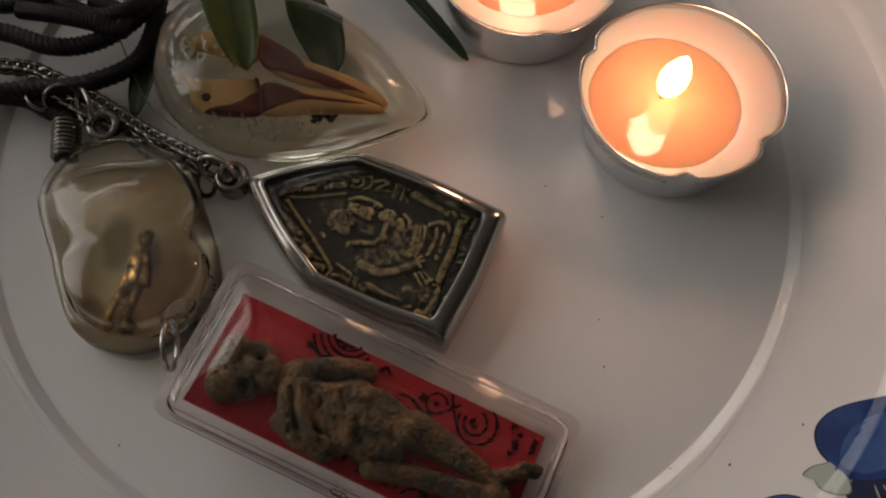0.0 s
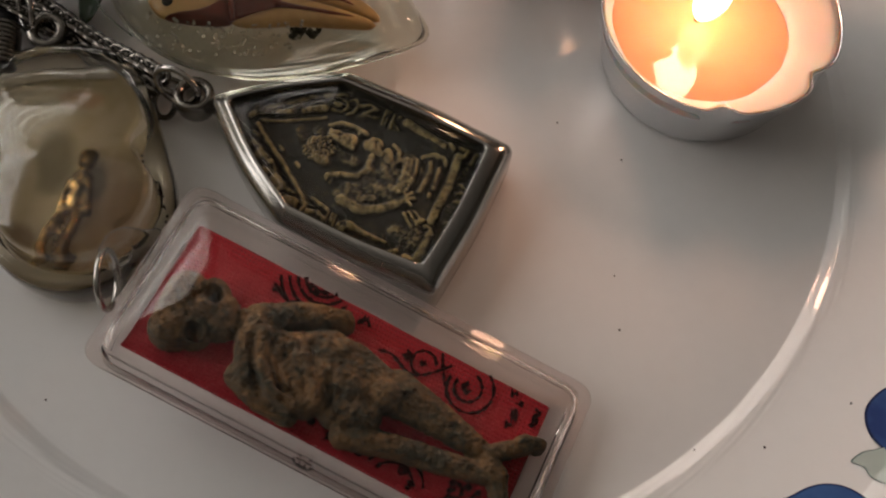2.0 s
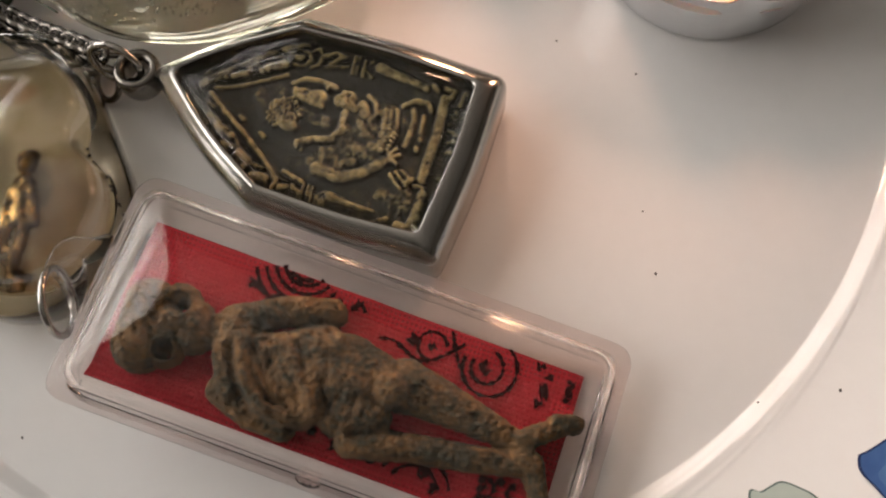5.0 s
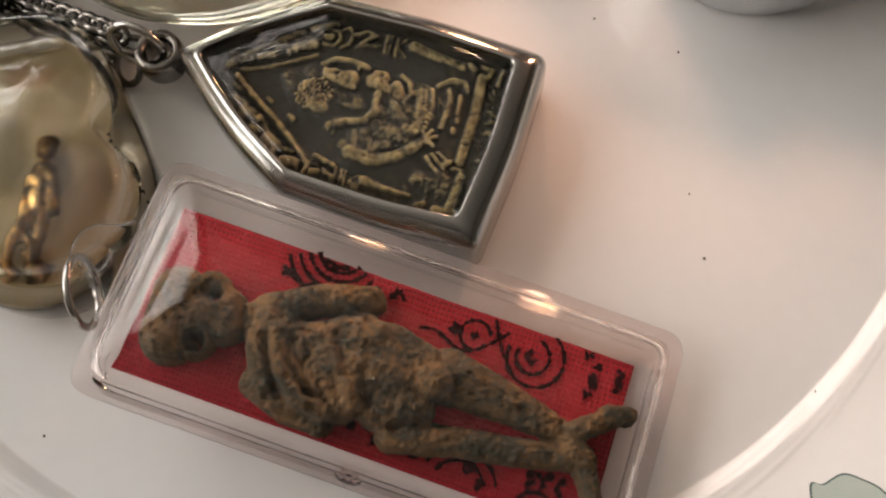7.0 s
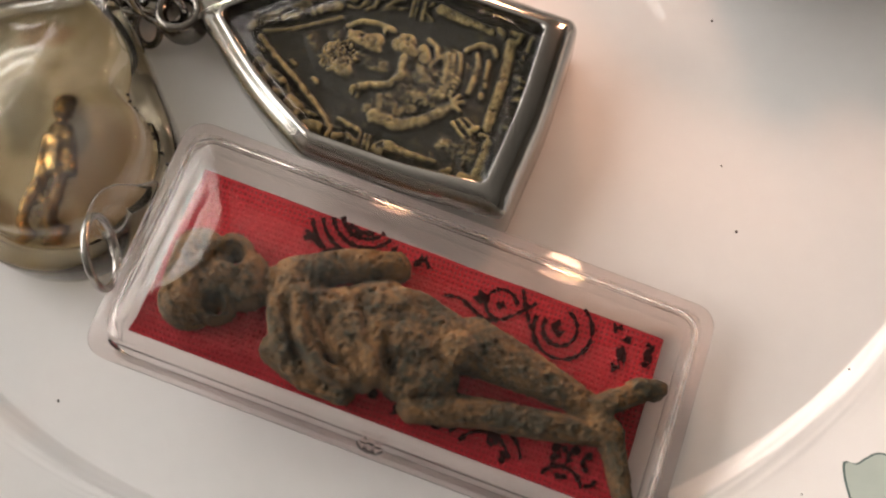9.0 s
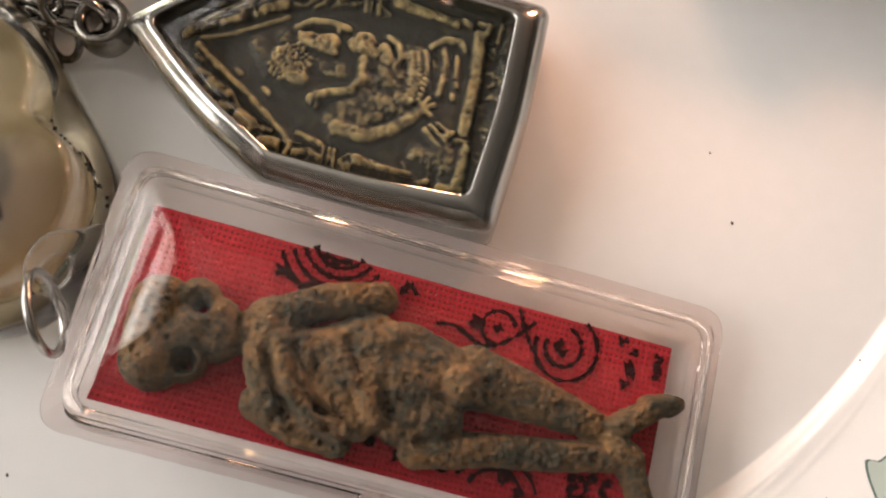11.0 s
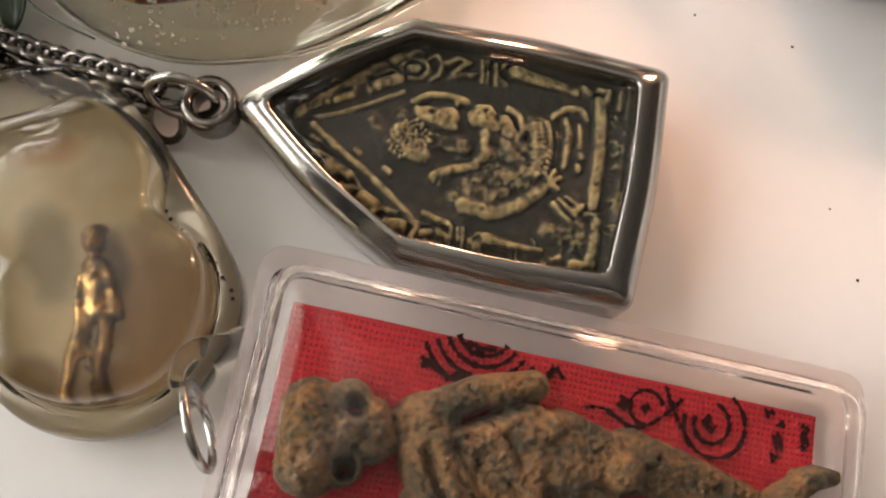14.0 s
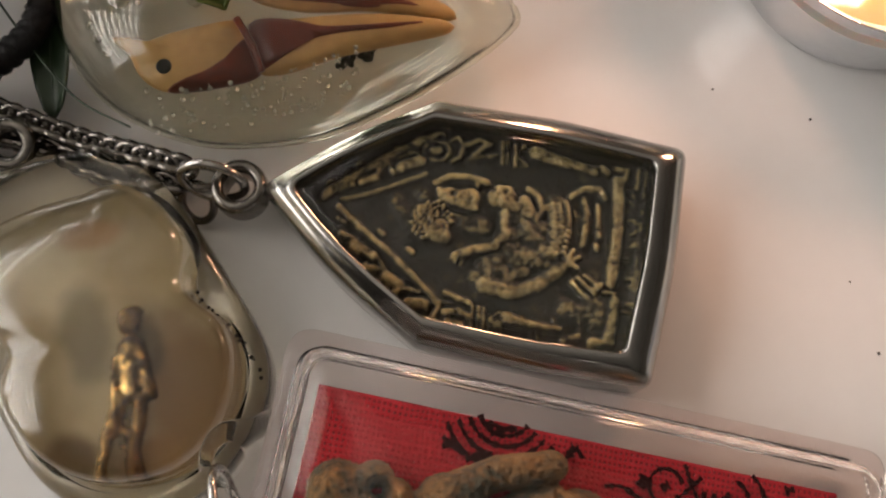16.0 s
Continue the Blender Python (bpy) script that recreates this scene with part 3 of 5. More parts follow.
# ---- tea lights ----
def tea_light(cx, cy, wick_x, wick_y, pool_x, pool_y, dents, label):
    t = thing("tea_light", label, "candle", "burning tea lights on the plate", pose(cx * MM, cy * MM, 0))
    n = 144

    def squeeze(a):
        return sum(depth * math.exp(-((a - at + math.pi) % (2 * math.pi) - math.pi) ** 2 / width ** 2) for at, depth, width in dents)

    loops = []
    for r, z in ((0.5, 0.15), (15.5, 0.15), (16.2, 0.45), (16.5, 1.2), (16.75, 3.0), (17.2, 5.5), (17.65, 8.0), (18.1, 10.5), (18.45, 12.5), (18.7, 13.8), (18.88, 14.8), (19.02, 15.35), (19.0, 15.6), (18.82, 15.6), (18.7, 15.2), (18.45, 13.0), (16.3, 2.0), (0.5, 1.2)):
        loop = []
        for i in range(n):
            a = 2 * math.pi * i / n
            high = max(0.0, (z - 9.0) / 6.6)
            rr = r - squeeze(a) * high ** 2 * 1.6 + 0.08 * high * noise.noise((math.cos(a) * 3, math.sin(a) * 3, cx)) + (0.035 * noise.noise((math.cos(a) * 5, math.sin(a) * 5, z * 0.15)) if r > 10 else 0)
            rr *= 1 + 0.004 * z / 15.6
            loop.append((rr * math.cos(a), rr * math.sin(a) + 1.2 * (1 - z / 15.6), z - (squeeze(a) * 0.5 + 0.25 * noise.noise((math.cos(a) * 2, math.sin(a) * 2, cx + 4))) * high ** 3))
        loops.append(loop)
    part("cup", loft(loops), ALUMINIUM, t, "dented aluminium cup")
    # wax: a solid ring with an off-centre molten pool
    px, py, pr = pool_x - cx, pool_y - cy, 13.6
    loops = []
    for k, (f, z) in enumerate(((0.15, 11.5), (0.0, 14.4), (0.0, 15.3), (0.12, 15.15), (0.4, 14.95), (0.7, 14.7), (0.9, 14.4), (1.0, 13.8))):
        loop = []
        for i in range(n):
            a = 2 * math.pi * i / n
            rr = 18.55 - squeeze(a) * 1.5
            ox, oy = rr * math.cos(a), rr * math.sin(a)
            wob = pr + 0.35 * noise.noise((math.cos(a) * 2, math.sin(a) * 2, 2.0 + cx))
            ix, iy = px + wob * math.cos(a), py + wob * math.sin(a)
            loop.append((ox + (ix - ox) * f, oy + (iy - oy) * f, z))
        loops.append(loop)
    part("wax", loft(loops, cap_first=True, cap_last=True), WAX, t, "pale pink wax")
    pool = [[(px + (pr + 0.5) * s * math.cos(2 * math.pi * i / n), py + (pr + 0.5) * s * math.sin(2 * math.pi * i / n), 14.2 + 0.1 * noise.noise((4.5 * s * math.cos(2 * math.pi * i / n), 4.5 * s * math.sin(2 * math.pi * i / n), cx))) for i in range(n)] for s in (1.0, 0.9, 0.8, 0.7, 0.6, 0.5, 0.4, 0.3, 0.2, 0.1)]
    pool.append([(px + 0.1 * math.cos(2 * math.pi * i / n), py + 0.1 * math.sin(2 * math.pi * i / n), 14.2) for i in range(n)])
    part("melted_pool", loft(pool, cap_first=False), MELT, t, "clear orange molten wax")
    wx, wy = wick_x - cx, wick_y - cy
    part("wick", tube([(wx, wy, 12.5), (wx - 0.1, wy + 0.1, 15.5), (wx + 0.1, wy + 0.2, 18.0), (wx + 0.5, wy + 0.3, 18.6)], 0.55, samples=20), BLACK, t, "charred wick")
    loops = []
    for k in range(15):
        s = k / 14
        r = 3.0 * math.sin(math.pi * min(1, s * 0.9 + 0.09)) ** 0.75 * (1 - 0.3 * s)
        c = (wx + 0.3 + 1.0 * s, wy + 0.1 - 0.8 * s, 15.2 + 12.0 * s)
        loops.append([(c[0] + r * math.cos(2 * math.pi * i / 20), c[1] + r * math.sin(2 * math.pi * i / 20), c[2]) for i in range(20)])
    fl = part("flame", loft(loops), FLAME, t, "bright yellow-white candle flame")
    fl.visible_shadow = False
    return t


tea_light(48.2, 85.9, 44.6, 85.0, 44.6, 83.6, [(radians(-95), 1.0, 0.10), (radians(-40), 1.2, 0.12), (radians(150), 0.8, 0.10)], "burning tea light of pale pink wax in a dented aluminium cup")
tea_light(21.9, 116.5, 20.0, 117.0, 21.0, 117.0, [(radians(-85), 0.6, 0.10)], "burning tea light in an aluminium cup beside the leaves")

# ---- steel pendant ----
PENT = [(-31.4, 72.2), (-26.2, 60.9), (-19.2, 51.0), (-8.2, 45.4), (3.3, 40.8), (9.7, 52.4), (14.9, 64.5), (2.6, 71.3), (-10.4, 77.1), (-21.3, 75.4)]
SEAT = [(x - 0.55, y + 0.25) for x, y in PENT]
pendant = thing("pendant", "five-sided polished steel pendant framing a dark gilded tablet", "pendant")
loops = []
for d, z, r in ((0.4, 0.05, 1.4), (-0.3, 0.5, 1.5), (-0.6, 1.4, 1.6), (-0.7, 4.6, 1.6), (-0.7, 6.6, 1.6), (-0.66, 7.2, 1.6), (-0.5, 7.85, 1.6), (-0.1, 8.5, 1.6), (0.5, 9.05, 1.5), (1.1, 9.48, 1.5), (1.65, 9.78, 1.4), (2.05, 9.9, 1.3), (2.3, 9.86, 1.2), (2.44, 9.6, 1.2), (2.48, 9.2, 1.2), (2.5, 6.0, 1.2), (2.52, 4.6, 1.2)):
    loops.append(at_height(rounded(inset_polygon(SEAT if d > 1.6 else PENT, d), r, 10, 60.0), z))
part("case_body", loft(loops), STEEL, pendant)
loops = []
for d, z in ((2.7, 8.4), (2.46, 8.5), (2.5, 9.0), (2.7, 9.35), (3.05, 9.62), (3.6, 9.82), (4.8, 10.1), (6.3, 10.4), (7.8, 10.65), (9.0, 10.8)):
    loops.append(at_height(rounded(inset_polygon(SEAT, d), 1.3, 10, 60.0), z))
cover = part("cover", loft(loops), COVER, pendant, "clear plastic cover")
cover.visible_shadow = False

R = Relief(-31.0, 15.0, 40.0, 78.0, 0.11)
R.stroke([(-25.3, 69.9), (-20.8, 71.3), (-16.5, 72.6), (-11.6, 73.7)], 0.60, 0.05)
R.stroke([(-23.5, 69.0), (-20.7, 68.7), (-17.4, 68.9), (-13.7, 69.4)], 0.27, 0.35)
R.stroke([(-23.3, 70.1), (-22.2, 70.1)], 0.47, 0.3)
R.stroke([(-21.0, 70.2), (-19.1, 70.4)], 0.47, 0.3)
R.stroke([(-19.1, 70.4), (-18.7, 71.2)], 0.27, 0.3)
R.stroke([(-19.8, 71.3), (-17.4, 71.5), (-17.2, 70.4)], 0.27, 0.3)
R.stroke([(-16.2, 70.8), (-13.9, 71.0)], 0.67, 0.3)
R.stroke([(-16.3, 72.0), (-14.3, 72.3), (-13.4, 71.2)], 0.27, 0.3)
R.stroke([(-13.1, 72.4), (-11.9, 73.0), (-10.6, 72.4), (-10.4, 71.2), (-11.4, 70.4), (-12.7, 70.9), (-13.2, 72.0)], 0.27, 0.35)
R.stroke([(-12.3, 71.8), (-11.6, 71.7)], 0.53, 0.35)
R.stroke([(-10.1, 72.5), (-9.1, 72.7), (-8.7, 71.7), (-9.5, 70.4), (-10.5, 70.1)], 0.27, 0.35)
R.stroke([(-8.4, 71.6), (-6.8, 71.8), (-5.8, 71.0), (-7.0, 70.6), (-7.9, 70.1), (-6.0, 69.5)], 0.33, 0.35)
R.stroke([(-8.5, 69.8), (-5.4, 69.5)], 0.27, 0.3)
R.stroke([(-4.3, 70.9), (-5.0, 68.5)], 0.27, 0.35)
R.stroke([(-3.7, 70.9), (-4.5, 68.2)], 0.20, 0.3)
R.stroke([(-3.0, 70.1), (-3.7, 67.9)], 0.27, 0.35)
R.stroke([(-3.3, 69.0), (-2.0, 69.9)], 0.20, 0.3)
R.stroke([(-3.3, 69.0), (-2.4, 67.6)], 0.20, 0.3)
R.stroke([(-1.8, 69.1), (-1.6, 68.2)], 0.27, 0.3)
R.stroke([(-1.0, 68.6), (1.8, 66.8), (4.8, 65.0)], 0.87, 0.25, 0.59)
R.stroke([(5.7, 65.0), (6.1, 64.4)], 0.47, 0.3)
R.stroke([(7.3, 64.7), (8.4, 64.1), (7.8, 63.2)], 0.33, 0.3)
R.stroke([(9.7, 63.9), (8.8, 62.1)], 0.27, 0.2)
R.stroke([(-24.0, 68.2), (-22.2, 65.1), (-19.3, 60.9), (-16.7, 56.3), (-16.0, 54.4)], 0.40, 0.4)
R.stroke([(-16.0, 54.4), (-16.9, 53.5), (-18.3, 53.7), (-19.3, 54.8)], 0.33, 0.4)
R.stroke([(-24.4, 66.9), (-23.6, 66.1)], 0.27, 0.3)
R.stroke([(-24.4, 65.2), (-23.3, 64.3)], 0.27, 0.3)
R.stroke([(-23.3, 63.5), (-22.1, 62.4), (-21.5, 61.7)], 0.53, 0.35)
R.stroke([(-23.9, 63.9), (-22.5, 63.9)], 0.20, 0.25)
R.stroke([(-23.0, 61.3), (-22.0, 60.4), (-20.5, 59.9)], 0.27, 0.35)
R.stroke([(-20.5, 59.9), (-21.0, 61.1)], 0.20, 0.3)
R.stroke([(-20.7, 59.2), (-19.5, 58.0)], 0.60, 0.35)
R.stroke([(-22.3, 59.0), (-20.7, 57.6)], 0.20, 0.25)
R.stroke([(-20.9, 57.0), (-19.1, 57.4), (-17.5, 56.5)], 0.33, 0.35)
R.stroke([(-19.1, 55.7), (-17.4, 55.0)], 0.60, 0.35)
R.stroke([(-20.1, 56.0), (-19.4, 54.6), (-18.2, 53.4)], 0.20, 0.3)
R.stroke([(-20.8, 54.5), (-18.7, 52.7), (-15.9, 51.4)], 0.27, 0.2)
R.stroke([(-14.9, 55.7), (-13.9, 54.9), (-12.7, 54.0)], 0.33, 0.4)
R.stroke([(-15.8, 54.9), (-14.5, 54.3)], 0.20, 0.3)
R.stroke([(-15.6, 53.7), (-14.0, 53.5), (-13.2, 52.6)], 0.40, 0.35)
R.stroke([(-15.5, 52.9), (-13.8, 52.1)], 0.27, 0.3)
R.stroke([(-12.3, 53.6), (-12.9, 51.7)], 0.20, 0.35)
R.stroke([(-11.7, 53.3), (-12.4, 51.3)], 0.20, 0.35)
R.stroke([(-11.2, 53.0), (-11.8, 51.1)], 0.20, 0.35)
R.stroke([(-11.0, 51.6), (-9.7, 52.2)], 0.20, 0.3)
R.stroke([(-10.9, 51.7), (-9.9, 50.5)], 0.20, 0.3)
R.stroke([(-10.4, 51.0), (-9.9, 51.1)], 0.40, 0.3)
R.stroke([(-9.2, 51.4), (-6.8, 50.0), (-3.8, 48.8)], 0.67, 0.3, 0.22)
R.stroke([(-15.3, 51.0), (-10.7, 49.5), (-3.8, 47.0)], 0.20, 0.15)
R.stroke([(-2.9, 47.6), (-2.1, 47.6)], 0.27, 0.35)
R.stroke([(-1.0, 46.7), (1.1, 46.1)], 0.40, 0.3)
R.stroke([(7.0, 63.1), (5.4, 58.1), (2.8, 52.2)], 0.73, 0.25)
R.stroke([(2.6, 50.2), (1.9, 48.5), (1.0, 46.7)], 0.60, 0.25)
R.stroke([(1.8, 51.4), (2.8, 50.9)], 0.33, 0.3)
R.stroke([(10.4, 63.8), (7.3, 56.3), (3.6, 48.1)], 0.20, 0.1)
R.stroke([(-12.9, 68.1), (-11.0, 68.4), (-9.1, 67.8), (-7.3, 66.6)], 0.40, 0.6)
R.stroke([(-8.4, 67.4), (-8.4, 66.5)], 0.27, 0.6)
R.stroke([(-12.2, 66.5), (-11.2, 65.8)], 1.00, 0.35)
R.stroke([(-10.6, 65.5), (-9.6, 65.5)], 1.13, 0.35)
R.stroke([(-10.2, 64.6), (-9.5, 64.3)], 0.53, 0.5)
R.stroke([(-12.7, 67.3), (-11.4, 66.8)], 0.33, 0.9)
R.stroke([(-10.7, 66.2), (-9.1, 66.2)], 0.27, 1.0)
R.stroke([(-11.1, 65.2), (-10.4, 64.8)], 0.27, 1.0)
R.stroke([(-15.3, 64.7), (-14.2, 63.1)], 2.27, -1.5)
R.stroke([(-14.4, 62.4), (-13.6, 61.8)], 0.93, 0.3)
R.stroke([(-6.5, 64.7), (-5.7, 64.2)], 1.27, 0.4)
R.stroke([(-7.0, 65.4), (-6.1, 65.7), (-5.0, 65.2)], 0.33, 1.1)
R.stroke([(-5.3, 63.4), (-5.0, 63.1)], 0.73, 0.5)
R.stroke([(-3.9, 63.4), (-3.6, 62.1)], 0.80, 0.4)
R.stroke([(-3.0, 64.8), (-2.1, 63.6), (-2.2, 62.0), (-3.1, 61.1)], 0.40, 0.6)
R.stroke([(-6.4, 62.6), (-6.8, 60.4)], 0.60, 0.5)
R.stroke([(-6.8, 60.4), (-8.3, 59.3), (-11.0, 59.6), (-12.8, 59.3)], 0.53, 0.5)
R.stroke([(-12.4, 59.8), (-13.0, 58.7)], 0.20, 0.6)
R.stroke([(-11.8, 59.3), (-12.6, 58.3)], 0.20, 0.5)
R.stroke([(-0.4, 62.3), (-0.6, 60.2), (-2.1, 57.9), (-3.0, 56.8)], 1.33, -0.5)
R.stroke([(-1.5, 62.5), (-1.4, 59.9), (-3.4, 56.9)], 0.27, 0.5)
R.stroke([(0.7, 62.3), (0.4, 60.0), (-1.7, 57.5)], 0.27, 0.5)
R.stroke([(1.5, 62.8), (3.1, 63.2), (4.7, 62.8), (5.0, 61.7)], 0.40, 0.4)
R.stroke([(2.7, 62.1), (2.6, 60.2), (1.0, 57.1)], 0.40, 0.35)
R.stroke([(4.0, 61.1), (3.3, 58.7)], 0.33, 0.35)
R.stroke([(3.1, 57.9), (3.1, 57.5)], 0.33, 0.3)
R.stroke([(2.5, 56.7), (2.4, 56.2)], 0.33, 0.3)
R.stroke([(1.3, 61.1), (0.8, 57.6)], 0.20, 0.25)
R.stroke([(-10.6, 55.5), (-8.1, 54.0), (-5.1, 53.9), (-2.2, 55.0), (-0.9, 55.6)], 1.00, 0.15, 0.67)
R.stroke([(-1.0, 55.6), (0.3, 55.8)], 0.27, 0.7)
R.stroke([(-1.0, 55.9), (-0.1, 56.7)], 0.27, 0.7)
R.stroke([(-0.9, 55.3), (-0.3, 54.7)], 0.27, 0.7)
R.stroke([(-1.3, 56.1), (-0.9, 56.9)], 0.20, 0.6)
R.stroke([(-0.5, 53.6), (0.7, 51.6)], 0.27, 0.5)
R.stroke([(0.3, 53.7), (1.4, 52.0)], 0.27, 0.5)
R.stroke([(-1.2, 53.3), (-0.1, 51.1)], 0.27, 0.5)
R.stroke([(0.8, 51.9), (1.6, 52.2)], 0.40, 0.4)
R.stroke([(-11.3, 56.9), (-9.1, 55.7), (-5.9, 55.7)], 0.73, -0.1)
R.stroke([(-11.7, 56.3), (-8.0, 55.0)], 0.20, 0.45)
R.stroke([(-9.3, 57.2), (-3.4, 57.7)], 2.67, -2.2)
R.stroke([(-1.0, 50.2), (0.6, 50.1)], 2.27, -1.7)
R.stroke([(-6.7, 59.9), (-6.0, 61.0)], 2.67, -2.1)
R.stroke([(-5.7, 62.0), (-2.7, 59.9)], 2.00, -1.35)
R.stroke([(-7.0, 58.6), (-2.7, 55.5)], 1.73, -1.1)
R.stroke([(-4.5, 60.7), (-3.1, 57.6)], 1.73, -1.0)
R.stroke([(-12.2, 63.6), (-8.7, 61.7)], 1.73, -1.3)
R.stroke([(-14.5, 67.3), (-13.0, 65.5)], 1.60, -1.2)
R.stroke([(1.8, 59.7), (2.8, 58.8)], 2.00, -1.6)
R.stroke([(-9.9, 57.3), (-7.8, 55.5)], 1.47, -0.8)
R.stroke([(-2.7, 50.9), (0.5, 48.8)], 1.60, -1.1)
R.stroke([(-17.7, 67.4), (-16.7, 63.7)], 1.73, -1.4)
R.stroke([(-20.3, 64.4), (-19.9, 63.9)], 0.33, 0.35)
R.stroke([(-17.7, 61.5), (-17.3, 61.0)], 0.33, 0.35)
for k in range(60):
    a, q = k * 2.4, 0.3 * math.sqrt(k)
    x, y = -14.4 + q * math.cos(a), 63.9 + q * math.sin(a)
    R.limb(x, y, x + 0.12 * math.cos(3 * a), y + 0.12 * math.sin(3 * a), 0.2, h0=1.0)
for k in range(11):
    s = k / 10
    for j in range(3):
        x, y = -1.0 - 1.9 * s + 0.75 * j + 0.5 * math.sin(3.1 * s), 62.4 - 5.4 * s - 0.12 * j
        R.limb(x, y, x + 0.22, y - 0.12, 0.24, h0=1.0)
rng = random.Random(29)
for x0, y0, x1, y1, count in ((-24.6, 66.0, -17.4, 54.6, 12), (-24.6, 71.2, -9.6, 73.6, 10), (-15.6, 53.6, 1.2, 46.8, 14), (8.6, 62.8, 3.4, 48.4, 16)):
    for k in range(count):
        s = (k + 0.5) / count
        x, y, a = x0 + (x1 - x0) * s + rng.gauss(0, 0.4), y0 + (y1 - y0) * s + rng.gauss(0, 0.4), rng.uniform(0, 2 * math.pi)
        for j in range(3):
            b0, b1 = a + 0.8 * j, a + 0.8 * (j + 1)
            R.limb(x + 0.5 * math.cos(b0), y + 0.5 * math.sin(b0), x + 0.5 * math.cos(b1), y + 0.5 * math.sin(b1), 0.16, h0=0.2)
R.H = 1.5 * np.tanh(R.H / 1.4)
for x, y in ((-12.1, 67.4), (-10.4, 67.3), (-11.3, 66.4), (-6.8, 65.6), (-5.6, 65.0), (-4.6, 63.9)):
    R.hollow(x, y, 0.34, 0.5)
rng = random.Random(17)
for k in range(70):
    x, y, a, q = rng.uniform(-26, 9), rng.uniform(45, 74), rng.uniform(0, math.pi), rng.uniform(0.3, 0.9)
    R.groove(x - q * math.cos(a), y - q * math.sin(a), x + q * math.cos(a), y + q * math.sin(a), 0.13, 0.16)
R.soften(5).grain(1.6, 0.24, 3.0).grain(0.5, 0.12, 6.0)
fine = R.H.copy()
R.soften(50)
broad, R.H = R.H, fine
ridge = 2.3 * (R.H - broad) + 0.55 * R.H
base = np.array([[0.2 * noise.noise((x * 0.6, y * 0.6, 5.0)) + 0.06 * noise.noise((x * 2.5, y * 2.5, 2.0)) for x in R.xs] for y in R.ys])
R.H = 1.0 * np.maximum(R.H, 0) + base
tablet_poly = [tuple(p) for p in inset_polygon(SEAT, 2.0)]
R.mesh("tablet", RELIEF, inside(R.X, R.Y, tablet_poly), floor=-1.5, parent=pendant, label="dark clay tablet with gilded raised moulding", raised=1.0, m=Matrix.Translation((0, 0, 6.6 * MM)), height=np.maximum(ridge, 0))
part("bail", lathe([(1.9, 3.6), (2.6, 3.3), (3.1, 3.7), (3.25, 4.4), (3.25, 6.6), (3.1, 7.3), (2.6, 7.7), (1.95, 7.4), (1.75, 6.6), (1.75, 4.4)], 40, closed=True, cx=-34.7, cy=73.4), TARNISH, pendant, "small round steel loop")

# ---- rectangular case ----
CU, CV, CN = Vector((0.8953, -0.4226, -0.1409)), Vector((0.4245, 0.9052, -0.0176)), Vector((0.1350, -0.0441, 0.9899))
CASE = Matrix(((CU.x, CV.x, CN.x, -31.0 * MM), (CU.y, CV.y, CN.y, 54.1 * MM), (CU.z, CV.z, CN.z, 13.0 * MM), (0, 0, 0, 1)))
CASE = Matrix.LocRotScale(CASE.translation, CASE.to_quaternion(), None)
box_case = thing("amulet_case", "clear plastic rectangular case lined with printed red gauze", "case", m=CASE)


def rect(d):
    return inset_polygon([(0.0, -28.1), (63.9, -28.1), (63.9, 0.0), (0.0, 0.0)], d)


loops = [at_height(rounded(rect(d), 3.0, 6), z) for d, z in ((1.9, -4.3), (1.3, -4.1), (1.1, -3.6), (0.8, -0.7), (-0.4, -0.6), (-0.6, -0.4), (-0.6, 0.1), (-0.4, 0.3), (0.9, 0.3), (1.2, 0.7), (1.7, 0.7), (2.1, 0.2), (2.9, -0.3), (3.3, -1.1))]
tray = part("tray", loft(loops), SOFTCLEAR, box_case, "clear plastic base with a flange")
outer = [(12.8, 8.95), (11.0, 8.62), (9.0, 8.05), (7.0, 7.35), (5.0, 6.5), (3.6, 5.95), (2.7, 5.5), (2.2, 5.05), (1.9, 4.4), (1.6, 3.2), (1.35, 1.8), (1.2, 0.7)]
inner = [(1.7, 0.7), (1.85, 1.8), (2.1, 3.2), (2.4, 4.2), (2.7, 4.75), (3.2, 5.2), (5.3, 6.05), (7.2, 6.85), (9.1, 7.53), (11.1, 8.1), (12.8, 8.42)]
loops = [at_height(rounded(rect(d), max(2.6 - 0.05 * d, 2.0), 8), z) for d, z in outer + inner]
lid = part("lid", loft(loops), LIDCLEAR, box_case, "clear plastic domed lid")
lid.visible_shadow = False
bm = bmesh.new()
nx, ny = 60, 24
grid = [[bm.verts.new((3.4 + 56.0 * i / nx, -25.1 + 20.4 * j / ny, -0.35 + 0.8 * max(0.0, 1 - j / 2.0) + 0.22 * noise.noise((i * 0.15, j * 0.2, 1.0)))) for i in range(nx + 1)] for j in range(ny + 1)]
for j in range(ny):
    for i in range(nx):
        bm.faces.new((grid[j][i], grid[j][i + 1], grid[j + 1][i + 1], grid[j + 1][i]))
part("cloth_lining", bm, CLOTH, box_case, "red gauze printed with black marks")


